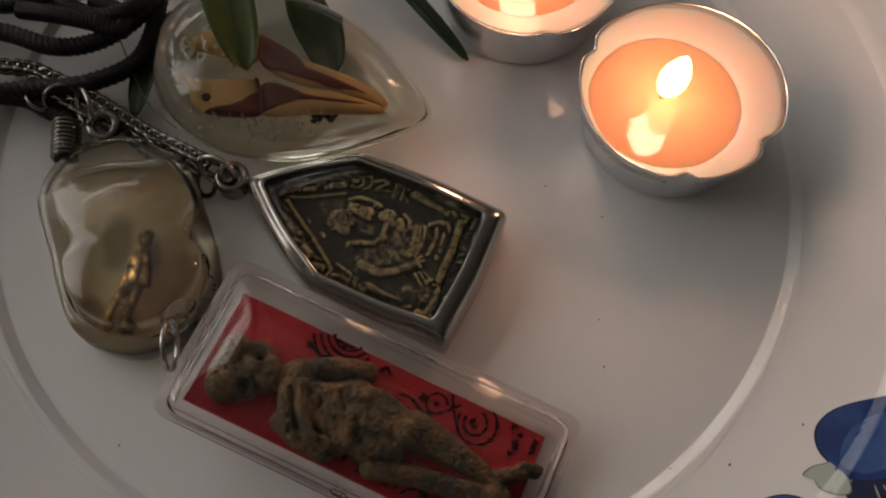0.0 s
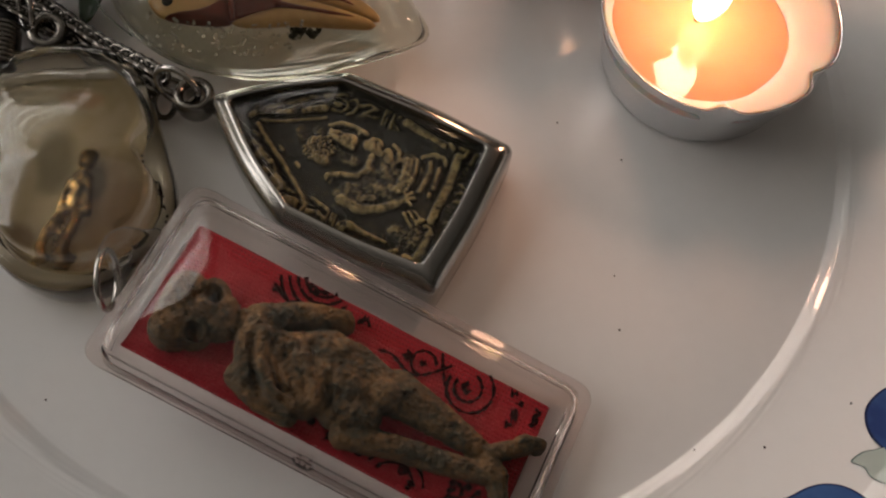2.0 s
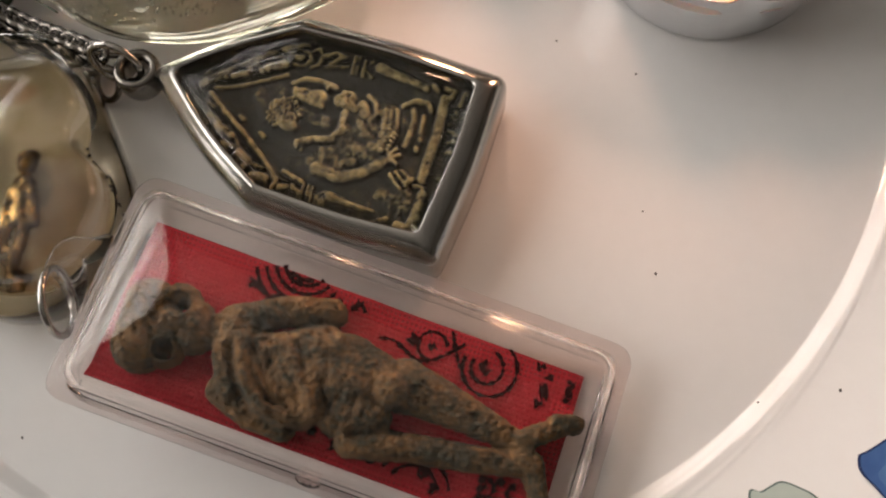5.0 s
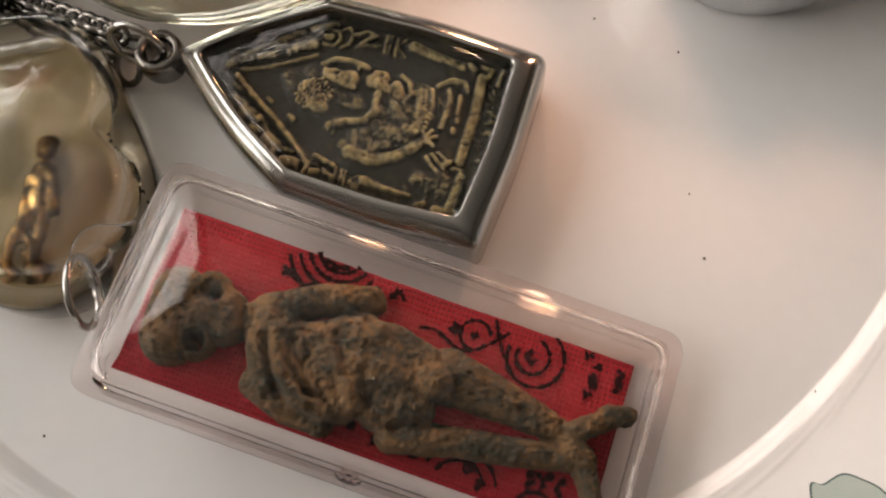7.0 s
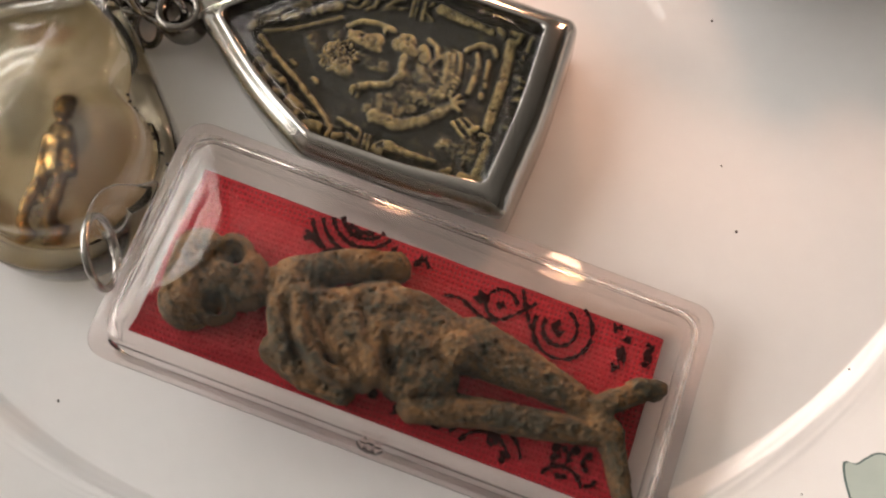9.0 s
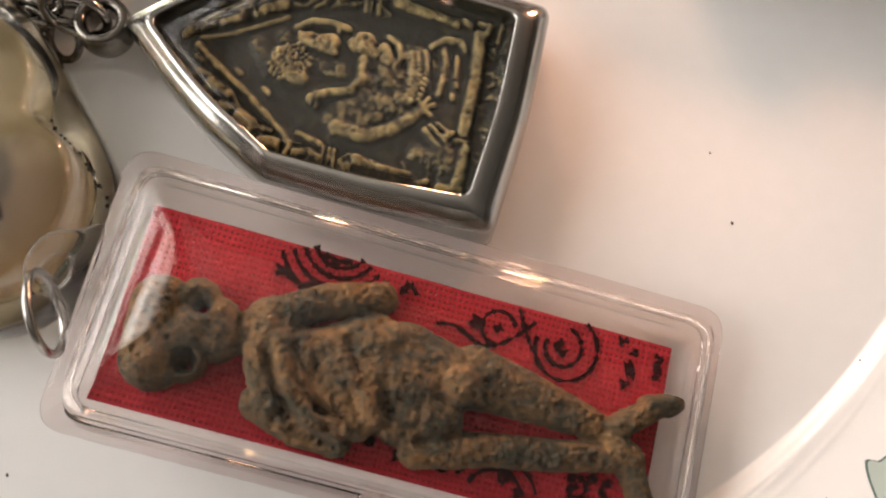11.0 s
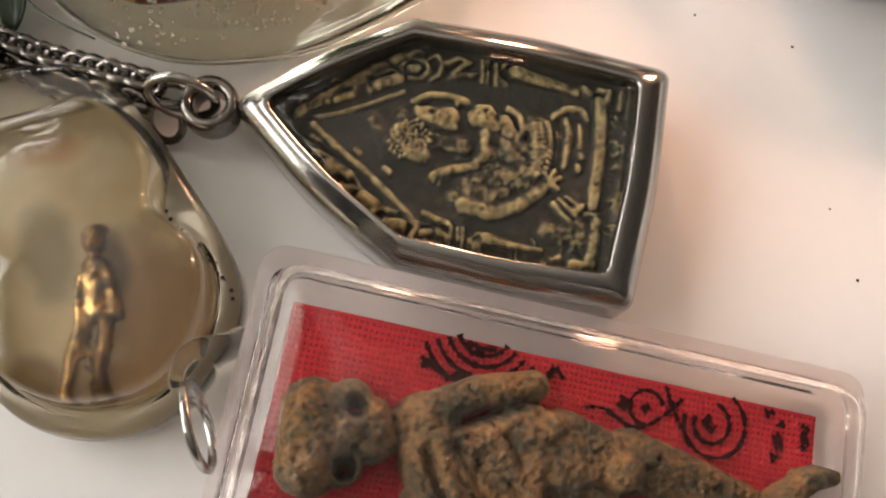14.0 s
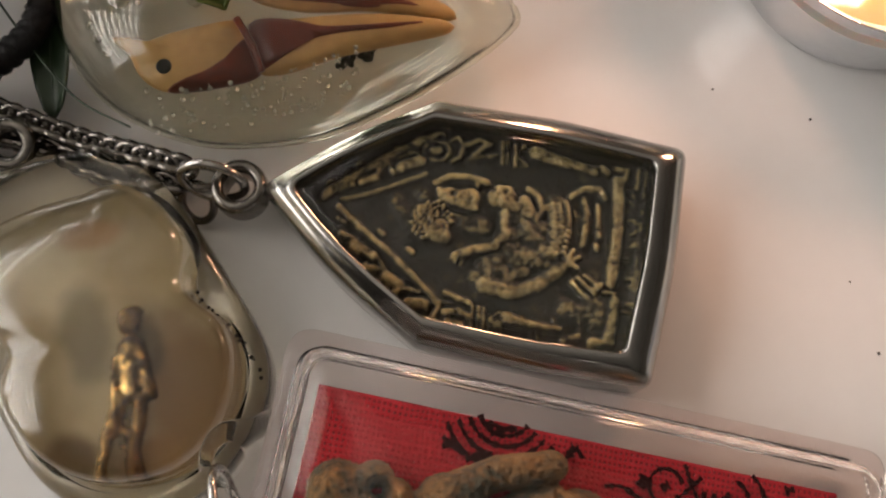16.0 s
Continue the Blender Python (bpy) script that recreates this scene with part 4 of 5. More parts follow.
def ink(points, w=0.46, closed=False, n=60):
    """A printed stroke on the cloth, as a flat ribbon."""
    pts = spline(points, n, closed)
    bm = bmesh.new()
    rows = []
    for i, p in enumerate(pts):
        t = (pts[min(i + 1, n - 1)] - pts[max(i - 1, 0)]).normalized()
        ww = w * 0.5 * max(0.25, 1 + 1.1 * noise.noise((p[0] * 2.3, p[1] * 2.3, 7.0)))
        s = Vector((-t[1], t[0])) * ww
        rows.append((bm.verts.new((p[0] + s[0], p[1] + s[1], -0.02)), bm.verts.new((p[0] - s[0], p[1] - s[1], -0.02))))
    for (a, b), (c, d) in zip(rows, rows[1:]):
        bm.faces.new((a, b, d, c))
    return part("printed_stroke", bm, INK, box_case)


def spiral(cx, cy, r0, r1, a0, a1, n=14):
    return [(cx + (r0 + (r1 - r0) * k / n) * math.cos(radians(a0 + (a1 - a0) * k / n)), cy + (r0 + (r1 - r0) * k / n) * math.sin(radians(a0 + (a1 - a0) * k / n))) for k in range(n + 1)]


ink(spiral(47.9, -7.9, 3.7, 3.1, 60, -190))
ink(spiral(47.6, -7.9, 2.3, 1.7, 80, -200))
ink(spiral(47.8, -7.9, 0.4, 0.7, 0, -260), 0.7, n=24)
ink([(44.6, -9.0), (43.2, -6.6), (42.4, -5.0)])
ink(spiral(40.6, -7.7, 1.9, 1.6, 20, 340))
ink([(40.2, -8.0), (41.0, -7.4)], 1.0, n=8)
ink([(34.2, -8.9), (36.0, -8.6), (37.6, -9.2), (39.6, -9.9), (42.0, -8.6), (44.4, -6.0)])
ink([(38.4, -7.0), (37.9, -8.3)], 1.2, n=8)
for r in (6.4, 5.2, 4.0, 2.9):
    ink(spiral(22.9, -3.2, r, r * 0.96, 204, 332), 0.5)
for x, y in ((21.7, -5.3), (22.8, -5.6), (23.7, -5.3), (22.3, -6.0)):
    ink([(x - 0.7, y), (x + 0.6, y + 0.2)], 0.7, n=8)
ink([(19.6, -9.2), (21.0, -8.5), (22.4, -9.2), (24.0, -8.6)], 0.7, n=20)
ink([(17.0, -8.4), (18.2, -7.4)], 1.1, n=8)
ink([(16.8, -7.4), (19.4, -8.6)], 0.6, n=8)
ink([(29.8, -7.0), (30.6, -5.6)], 0.9, n=8)
ink([(30.6, -5.6), (31.6, -6.6)], 0.6, n=8)
for x, y, w in ((55.2, -8.2, 1.5), (54.0, -5.4, 0.9), (55.0, -9.8, 0.9), (55.3, -6.4, 0.5)):
    ink([(x - 0.5, y - 0.2), (x + 0.5, y + 0.2)], w, n=8)
ink([(57.6, -6.0), (58.4, -6.4), (57.8, -7.2), (58.6, -7.9), (57.7, -8.5)], 0.6, n=20)
rng = random.Random(13)
for k in range(26):
    x, y, a, r = rng.uniform(29.0, 57.0), rng.uniform(-23.6, -20.4), rng.uniform(0, 360), rng.uniform(0.5, 1.1)
    ink(spiral(x, y, r, r * 0.7, a, a + rng.uniform(90, 260)), rng.uniform(0.4, 0.8), n=16)
for x, r in ((44.0, 3.0), (44.0, 4.4), (53.0, 2.4)):
    ink(spiral(x, -24.6, r, r, 20, 160), 0.5, n=24)
bm = bmesh.new()
for k in range(3):
    bead(bm, 31.6 + 0.8 * k, -27.3, 1.4, 0.5, (0.8, 1.5, 1.8), 10)
bead(bm, 32.4, -27.6, 0.6, 0.8, (2.0, 0.9, 0.6), 10)
clasp = part("clasp", bm, SOFTCLEAR, box_case, "small ridged clear plastic clasp")
clasp.visible_shadow = False
# loop at the case's head and its ring
tab = [(-0.2, -9.0), (-2.5, -9.6), (-5.0, -10.6), (-6.2, -12.6), (-6.0, -15.2), (-4.6, -16.6), (-2.6, -16.6), (-1.4, -17.6), (-0.2, -19.0)]
rim_loop, hole = spline(tab, 48), [Vector((-3.4 + 1.5 * math.cos(2 * math.pi * k / 48 + 0.9), -14.0 + 1.9 * math.sin(2 * math.pi * k / 48 + 0.9))) for k in range(48)]
loops = [at_height(towards(rim_loop, (-2.6, -13.6), q), z) for q, z in ((0.93, -0.4), (1.0, -0.1), (1.0, 1.2), (0.93, 1.6))]
loops += [at_height(towards(hole, (-3.4, -14.0), q), z) for q, z in ((1.15, 1.6), (1.0, 1.2), (1.0, -0.1), (1.15, -0.4))]
tab_loop = part("hanging_loop", loft(loops, closed=True), CLEAR, box_case, "clear plastic loop")
tab_loop.visible_shadow = False

# ---- moulded figure in the case ----
S = Relief(3.0, 62.0, -26.5, -5.5, 0.16)
S.stroke([(7.6, -14.7), (8.2, -19.8)], 3.14, 1.6)
S.stroke([(7.3, -16.7), (7.7, -20.0)], 2.67, 1.8)
S.stroke([(10.7, -15.3), (9.6, -17.7)], 2.67, 1.4)
S.stroke([(10.9, -13.3)], 2.21, 2.6)
S.stroke([(11.1, -19.0)], 2.27, 2.5)
S.stroke([(7.3, -14.8), (7.9, -19.1)], 2.44, 3.0)
S.stroke([(11.3, -15.7), (9.9, -17.0)], 2.09, 3.0)
S.stroke([(13.2, -14.3), (13.6, -16.7)], 1.98, 2.4)
S.stroke([(12.6, -15.8), (17.6, -14.8)], 2.33, 1.5, 2.09)
S.stroke([(18.4, -13.7), (22.6, -18.3)], 3.02, 1.2)
S.stroke([(18.2, -12.9), (22.9, -9.9), (28.2, -8.2)], 1.80, 2.6, 1.57)
S.stroke([(18.2, -14.1), (18.0, -17.6), (20.2, -20.9)], 1.57, 3.2, 1.45)
S.stroke([(19.0, -21.4), (23.3, -22.9), (27.5, -23.1)], 1.74, 1.6, 1.51)
S.stroke([(19.7, -15.2), (20.9, -19.0), (24.4, -21.8), (27.5, -22.2)], 0.99, 4.4, 0.87)
S.stroke([(21.7, -14.8), (22.9, -18.2), (25.6, -20.1)], 0.87, 4.2, 0.76)
S.stroke([(23.7, -14.9), (28.3, -12.1)], 2.44, 2.2)
S.stroke([(26.7, -16.0), (32.8, -15.4)], 4.30, 0.9)
S.stroke([(25.3, -17.2), (28.5, -20.4)], 2.33, 2.2)
S.stroke([(28.9, -18.3), (30.2, -20.4)], 0.93, 4.4)
S.stroke([(28.7, -13.0), (30.2, -11.9)], 1.51, 4.0)
S.stroke([(31.9, -13.1), (36.1, -14.1)], 3.37, 1.4)
S.stroke([(32.8, -19.3), (36.5, -18.5)], 2.67, 1.6)
S.stroke([(37.7, -14.8)], 1.98, 4.0)
S.stroke([(39.1, -13.4), (46.3, -14.0), (54.3, -15.3)], 3.26, 1.0, 1.45)
S.stroke([(54.2, -15.1), (55.8, -13.6), (59.2, -11.0)], 1.34, 2.2, 1.10)
S.stroke([(57.6, -11.4), (59.9, -11.0)], 0.99, 2.8)
S.stroke([(35.4, -21.8), (42.1, -20.0), (49.3, -18.8), (55.8, -17.3)], 1.98, 1.3, 1.51)
S.stroke([(54.7, -16.3), (56.4, -17.5)], 1.57, 1.8)
S.stroke([(56.2, -17.0), (57.7, -19.4), (59.7, -23.2)], 1.51, 1.6, 0.99)
S.soften(5)
S.groove(22.8, -12.7, 28.4, -9.8, 0.45, 0.9)
S.groove(21.2, -15.6, 25.5, -20.7, 0.45, 0.9)
S.groove(18.6, -16.7, 21.6, -21.3, 0.45, 0.9)
S.groove(42.6, -17.9, 52.8, -16.3, 0.45, 0.9)
S.groove(14.7, -13.3, 17.0, -19.3, 0.45, 0.9)
S.groove(35.0, -21.0, 42.6, -17.9, 0.45, 0.9)
S.groove(26.0, -22.1, 29.6, -23.1, 0.45, 0.9)
S.groove(27.7, -16.2, 25.8, -13.7, 0.45, 0.9)
S.groove(32.0, -19.7, 30.1, -16.5, 0.45, 0.9)
S.hollow(11.3, -13.8, 1.0, 4.2)
S.hollow(11.5, -19.5, 1.0, 4.2)
S.grain(3.4, 0.3, 1.0).grain(1.5, 0.28, 4.0).grain(0.6, 0.26, 8.0)
rng = random.Random(4)
for k in range(90):
    S.hollow(rng.uniform(6, 58), rng.uniform(-24, -9), rng.uniform(0.18, 0.38), rng.uniform(0.25, 0.6))
statue = S.mesh("statuette", CLAY, S.H > 0.6, floor=-0.2, m=CASE)
tagged(statue, "rough brown clay statuette lying on red cloth inside the clear case", "statuette")
case_ring = thing("split_ring", "small silver wire ring through the clear loop", "ring")
ex = (0.45 * CU - 0.89 * CV).normalized()
ey = (CN - 0.2 * CU).normalized()
ey = (ey - ex * ey.dot(ex)).normalized()
ez = ex.cross(ey)
at = CASE @ Vector((-2.3 * MM, -18.4 * MM, 2.4 * MM)) / MM
part("wire", ring(4.0, 0.45, Matrix(((ex.x, ey.x, ez.x, at.x), (ex.y, ey.y, ez.y, at.y), (ex.z, ey.z, ez.z, at.z), (0, 0, 0, 1))), 10, 48), WIRE, case_ring)

# ---- heart-shaped case ----
def pillow(name, outline, z, h, mat, parent, label="", n=64):
    """A rounded flat piece over an outline."""
    loop = spline(outline, n)
    c = sum(loop, Vector((0, 0))) / n
    loops = [at_height(towards(loop, c, s), z + h * k) for s, k in ((0.85, -0.5), (0.97, -0.25), (1.0, 0.0), (0.97, 0.3), (0.86, 0.65), (0.6, 0.9), (0.25, 1.0))]
    return part(name, loft(loops), mat, parent, label)


heart = thing("heart_case", "cloudy clear plastic heart-shaped case with a brass figurine inside", "case")
HEART = spline([(-59.9, 83.0), (-64.6, 81.2), (-68.6, 77.0), (-70.5, 71.0), (-68.6, 64.0), (-66.4, 58.5), (-63.2, 49.2), (-59.8, 44.2), (-54.9, 41.2), (-49.5, 40.2), (-44.6, 41.4), (-40.3, 44.6), (-36.6, 49.0), (-35.5, 53.6), (-36.4, 58.6), (-38.6, 65.0), (-41.4, 72.6), (-44.6, 79.0), (-48.4, 82.2), (-54.0, 83.4)], 120)
DOME = spline([(-57.4, 75.4), (-64.0, 73.4), (-66.6, 70.6), (-64.6, 64.4), (-61.6, 60.0), (-62.8, 55.4), (-60.4, 49.2), (-56.0, 45.0), (-50.6, 43.4), (-45.4, 44.0), (-40.8, 47.4), (-38.3, 52.6), (-38.6, 57.6), (-41.9, 62.4), (-41.0, 67.4), (-43.2, 72.8), (-46.8, 76.0), (-51.6, 75.8)], 120)
C0 = (-51.8, 59.0)
loops = [at_height(inset_curve(HEART, d), z) for d, z in ((1.0, 0.05), (0.2, 0.5), (0.0, 1.4), (0.0, 4.6), (0.3, 5.6), (1.2, 6.1), (2.2, 6.2))]
loops += [at_height(towards(DOME, C0, 1.05), 5.7), at_height(towards(DOME, C0, 1.02), 5.3), at_height(DOME, 5.6), at_height(towards(DOME, C0, 0.995), 7.2)]
for s, z in ((0.985, 9.2), (0.97, 10.4), (0.95, 11.0), (0.91, 11.4), (0.84, 11.75), (0.74, 12.1), (0.6, 12.5), (0.4, 12.8), (0.2, 12.9)):
    loops.append(at_height(towards(DOME, C0, s), z))
shell = part("shell", loft(loops), CLOUDY, heart, "yellowish clear plastic shell with a thick rim")
loops = [at_height(towards(DOME, C0, s), z) for s, z in ((0.90, 1.0), (0.95, 1.6), (0.96, 3.4), (0.92, 3.8), (0.5, 4.0), (0.1, 4.0))]
part("filling", loft(loops), OLIVE, heart, "mottled olive-gold filling")
part("bail", ring(2.4, 0.95, mpose(-60.0, 85.6, 5.6, 12, 0, 0), 12, 36), TARNISH, heart, "small round steel loop")


bm = bmesh.new()
rng = random.Random(21)
for k in range(16):
    s = k / 15
    bead(bm, -41.6 + 4.4 * s + 1.0 * math.sin(2.4 * s) + rng.gauss(0, 0.12), 62.2 - 10.4 * s + rng.gauss(0, 0.25), 6.35, rng.uniform(0.1, 0.3), segs=6)
tagged(part("grime", bm, DIRT, heart, "dark grime along the moulded notch"), "dark grime along the moulded notch", kind="stuff")
B = Relief(-58.0, -44.0, 42.0, 65.0, 0.2)
B.limb(-49.3, 61.4, -49.4, 60.6, 1.2, h0=0.8).limb(-49.7, 57.8, -50.3, 53.6, 1.5, 1.2, h0=0.4).limb(-51.2, 57.2, -52.0, 53.0, 0.5, h0=1.0).limb(-48.6, 57.0, -48.4, 52.6, 0.5, h0=1.0)
B.limb(-51.4, 53.0, -53.4, 49.8, 0.8, h0=0.5).limb(-53.4, 49.8, -55.0, 45.8, 0.7, 0.6, h0=0.6).limb(-49.4, 52.8, -50.4, 49.4, 0.8, h0=0.5).limb(-50.4, 49.4, -51.8, 45.6, 0.7, 0.6, h0=0.6).limb(-52.0, 51.0, -51.0, 46.0, 1.2, h0=0.0, flat=0.3)
B.soften(2).grain(1.2, 0.35, 2.0)
brass = B.mesh("figurine", BRASS, B.H > 0.25, floor=-0.1, m=Matrix.Translation((0, 0, 4.0 * MM)))
tagged(brass, "small brass figurine inside the cloudy heart-shaped case", "figurine")

# ---- drop-shaped resin pendant ----
drop = thing("resin_pendant", "drop-shaped clear yellowish resin pendant with small bubbles", "pendant")
DROP = spline([(-52.0, 100.4), (-50.6, 93.2), (-47.4, 87.2), (-42.2, 82.4), (-35.4, 79.0), (-24.9, 77.4), (-15.1, 79.0), (-5.4, 82.2), (0.4, 85.2), (1.6, 86.9), (0.6, 90.0), (-4.0, 97.5), (-10.4, 105.3), (-20.5, 112.0), (-33.0, 115.6), (-45.0, 113.6), (-50.4, 107.6)], 120)
D0 = (-32.0, 97.0)
loops = []
for s, z in ((0.55, 0.3), (0.75, 0.9), (0.9, 2.4), (0.975, 4.4), (1.0, 6.0), (0.985, 7.8), (0.94, 9.8), (0.86, 11.8), (0.74, 13.6), (0.58, 15.0), (0.38, 16.0), (0.18, 16.4)):
    loops.append(at_height(towards(DROP, D0, s), z))
body = part("resin_body", loft(loops), RESIN, drop)
loops = [at_height(towards(DROP, D0, s), z) for s, z in ((1.0, 5.6), (1.018, 5.8), (1.018, 6.2), (1.0, 6.4))]
seam = part("seam", loft(loops, closed=True), RESIN, drop, "raised mould seam")
seam.visible_shadow = False
rng = random.Random(11)
bm = bmesh.new()
for k in range(150):
    x = rng.uniform(-43.0, -18.0)
    y = 79.8 + rng.uniform(0.2, 4.6) + 0.006 * (x + 28) ** 2
    bead(bm, x, y, 8.2 + (y - 80) * 0.55, rng.uniform(0.1, 0.34), segs=6)
for x, y, z, r in ((-43.4, 99.6, 12.0, 1.0), (-42.6, 96.6, 12.6, 1.2), (-45.6, 92.6, 9.0, 0.6), (-46.4, 94.4, 9.0, 0.5), (-38.0, 97.6, 13.4, 0.5), (-36.0, 95.2, 13.8, 0.6), (-34.2, 93.4, 14.0, 0.9), (-39.6, 103.0, 11.6, 0.7), (-47.0, 96.4, 8.6, 0.4), (-40.6, 95.4, 13.0, 0.4)):
    bead(bm, x, y, z, r, segs=12)
bub = part("bubbles", bm, BUBBLE, drop, "small trapped air bubbles")
bub.visible_shadow = False


carving = thing("bone_carving", "two cream bone carvings stained red-brown, set in the resin drop", "carving")
pillow("carved_head", [(-44.8, 93.6), (-42.0, 92.1), (-37.8, 92.4), (-32.0, 92.3), (-30.0, 91.6), (-29.6, 88.4), (-29.4, 85.2), (-32.6, 85.2), (-37.3, 85.0), (-40.7, 86.0), (-42.6, 88.4), (-43.1, 90.8)], 9.6, 1.6, BONE, carving)
pillow("stain", [(-39.8, 85.5), (-36.0, 86.2), (-31.6, 88.0), (-29.4, 89.4), (-29.2, 85.0), (-35.0, 84.7)], 9.8, 1.7, REDBROWN, carving, "red-brown stain")
pillow("carved_beak", [(-29.6, 90.8), (-23.5, 90.5), (-15.0, 89.0), (-7.4, 86.4), (-6.8, 84.9), (-10.7, 84.8), (-19.1, 85.0), (-29.0, 84.8)], 9.7, 1.6, BONE, carving)
pillow("stain", [(-29.4, 91.0), (-25.6, 90.6), (-24.0, 89.4), (-19.0, 88.0), (-11.0, 86.6), (-8.4, 86.0), (-12.0, 85.9), (-20.0, 86.8), (-25.0, 86.6), (-29.0, 85.2)], 10.1, 1.5, REDBROWN, carving, "red-brown stain")
pillow("carved_head", [(-43.4, 99.8), (-42.3, 102.4), (-37.1, 104.3), (-31.0, 102.4), (-30.0, 98.0), (-32.3, 96.0), (-37.7, 97.6)], 9.2, 1.6, BONE, carving)
pillow("carved_beak", [(-31.0, 101.9), (-27.1, 99.7), (-22.6, 96.6), (-17.2, 94.4), (-10.8, 91.4), (-6.3, 87.9), (-6.8, 86.3), (-15.0, 89.6), (-23.5, 91.6), (-29.4, 95.2)], 9.5, 1.6, BONE, carving)
pillow("stain", [(-31.4, 102.0), (-27.1, 99.9), (-23.4, 97.2), (-22.6, 95.0), (-18.0, 92.6), (-11.0, 89.4), (-8.4, 87.6), (-14.0, 89.4), (-22.0, 91.6), (-26.0, 93.2), (-29.8, 95.4)], 9.9, 1.5, REDBROWN, carving, "red-brown stain")
part("neck_band", tube([(-30.4, 91.4, 11.3), (-29.4, 88.0, 11.7), (-29.0, 84.6, 11.0)], 0.45, samples=16), REDBROWN, carving)
bm = bmesh.new()
bead(bm, -39.4, 88.0, 11.0, 0.95, (1, 1, 0.35), 14)
part("eye_dot", bm, BLACK, carving, "black painted dot")
bm = bmesh.new()
for k in range(26):
    bead(bm, -19.0 + rng.gauss(0, 1.3), 87.0 + rng.gauss(0, 0.7), 5.0 + rng.uniform(0, 1), rng.uniform(0.3, 0.6), segs=6)
tagged(part("herb_clump", bm, GREENDARK), "dark green crushed herb clump inside the resin drop", "herb", kind="stuff")

# ---- chain, rings, coil ----
chain = thing("chain", "tarnished silver curb chain lying on the plate", "chain")
CHAIN = spline([(-86.0, 98.4, 7.5), (-75.6, 97.6, 7.0), (-70.4, 95.6, 6.5), (-61.6, 90.9, 5.5), (-52.2, 84.8, 4.2), (-45.0, 80.6, 4.6), (-40.2, 77.8, 4.8)], 50, closed=False)
bm = ring(1.3, 0.52, Matrix.Identity(4), 6, 12, 1.3)
first = part("link", bm, TARNISH, chain)
for i in range(1, 49):
    t = (CHAIN[i + 1] - CHAIN[i - 1]).normalized()
    side = t.cross(Vector((0, 0, 1))).normalized()
    roll = radians(48 if i % 2 else -42)
    up = side.cross(t)
    a, b = side * math.cos(roll) + up * math.sin(roll), up * math.cos(roll) - side * math.sin(roll)
    link = first if i == 1 else new("link", first.data)
    link.parent = chain
    p = CHAIN[i] * MM
    link.matrix_local = Matrix(((t.x, a.x, b.x, p.x), (t.y, a.y, b.y, p.y), (t.z, a.z, b.z, p.z), (0, 0, 0, 1)))
    if i > 12:
        under = new("link", first.data)
        under.parent = chain
        p = (CHAIN[i] + Vector((-1.5, -1.9 - 0.5 * math.sin(i * 0.35), -1.3))) * MM
        under.matrix_local = Matrix(((t.x, b.x, -a.x, p.x), (t.y, b.y, -a.y, p.y), (t.z, b.z, -a.z, p.z), (0, 0, 0, 1)))


def jump_ring(x, y, z, R, r, rx, ry, rz, label, mat=WIRE):
    j = thing("jump_ring", label, "ring", "rings on the chain")
    part("wire", ring(R, r, mpose(x, y, z, rx, ry, rz), 10, 36), mat, j)


jump_ring(-37.4, 74.6, 7.2, 3.7, 0.55, 78, 8, -24, "silver wire jump ring through the pendant's loop")
jump_ring(-39.2, 77.0, 3.6, 2.4, 0.5, -35, 22, 0, "silver wire jump ring at the chain's end", TARNISH)
jump_ring(-40.4, 74.4, 2.4, 2.3, 0.5, 25, -34, 0, "dark tarnished jump ring beside the clear case", TARNISH)
jump_ring(-63.4, 88.4, 7.4, 3.4, 0.5, 62, -20, -52, "silver wire jump ring beside the coil")
jump_ring(-68.4, 91.0, 6.6, 3.0, 0.45, 70, 10, 20, "dark wire jump ring above the coil", TARNISH)
jump_ring(-72.6, 91.6, 5.6, 2.6, 0.5, 20, 30, 60, "tarnished jump ring under the chain", TARNISH)
coil = thing("coil_spring", "small coiled silver wire cord end", "coil")
turns = [(-67.6 + 2.35 * math.cos(a) + 0.05 * a * 0.3, 87.0 - 0.142 * a, 4.2 + 2.35 * math.sin(a)) for a in (2 * math.pi * k / 16 for k in range(16 * 9))]
part("winding", tube(turns, 0.44, 8, samples=16 * 18), TARNISH, coil)
part("cord_core", tube([(-67.7, 88.6, 4.2), (-67.5, 84.0, 4.2), (-67.3, 79.2, 4.2)], 1.9, 12, samples=10), CORD, coil, "black cord end")

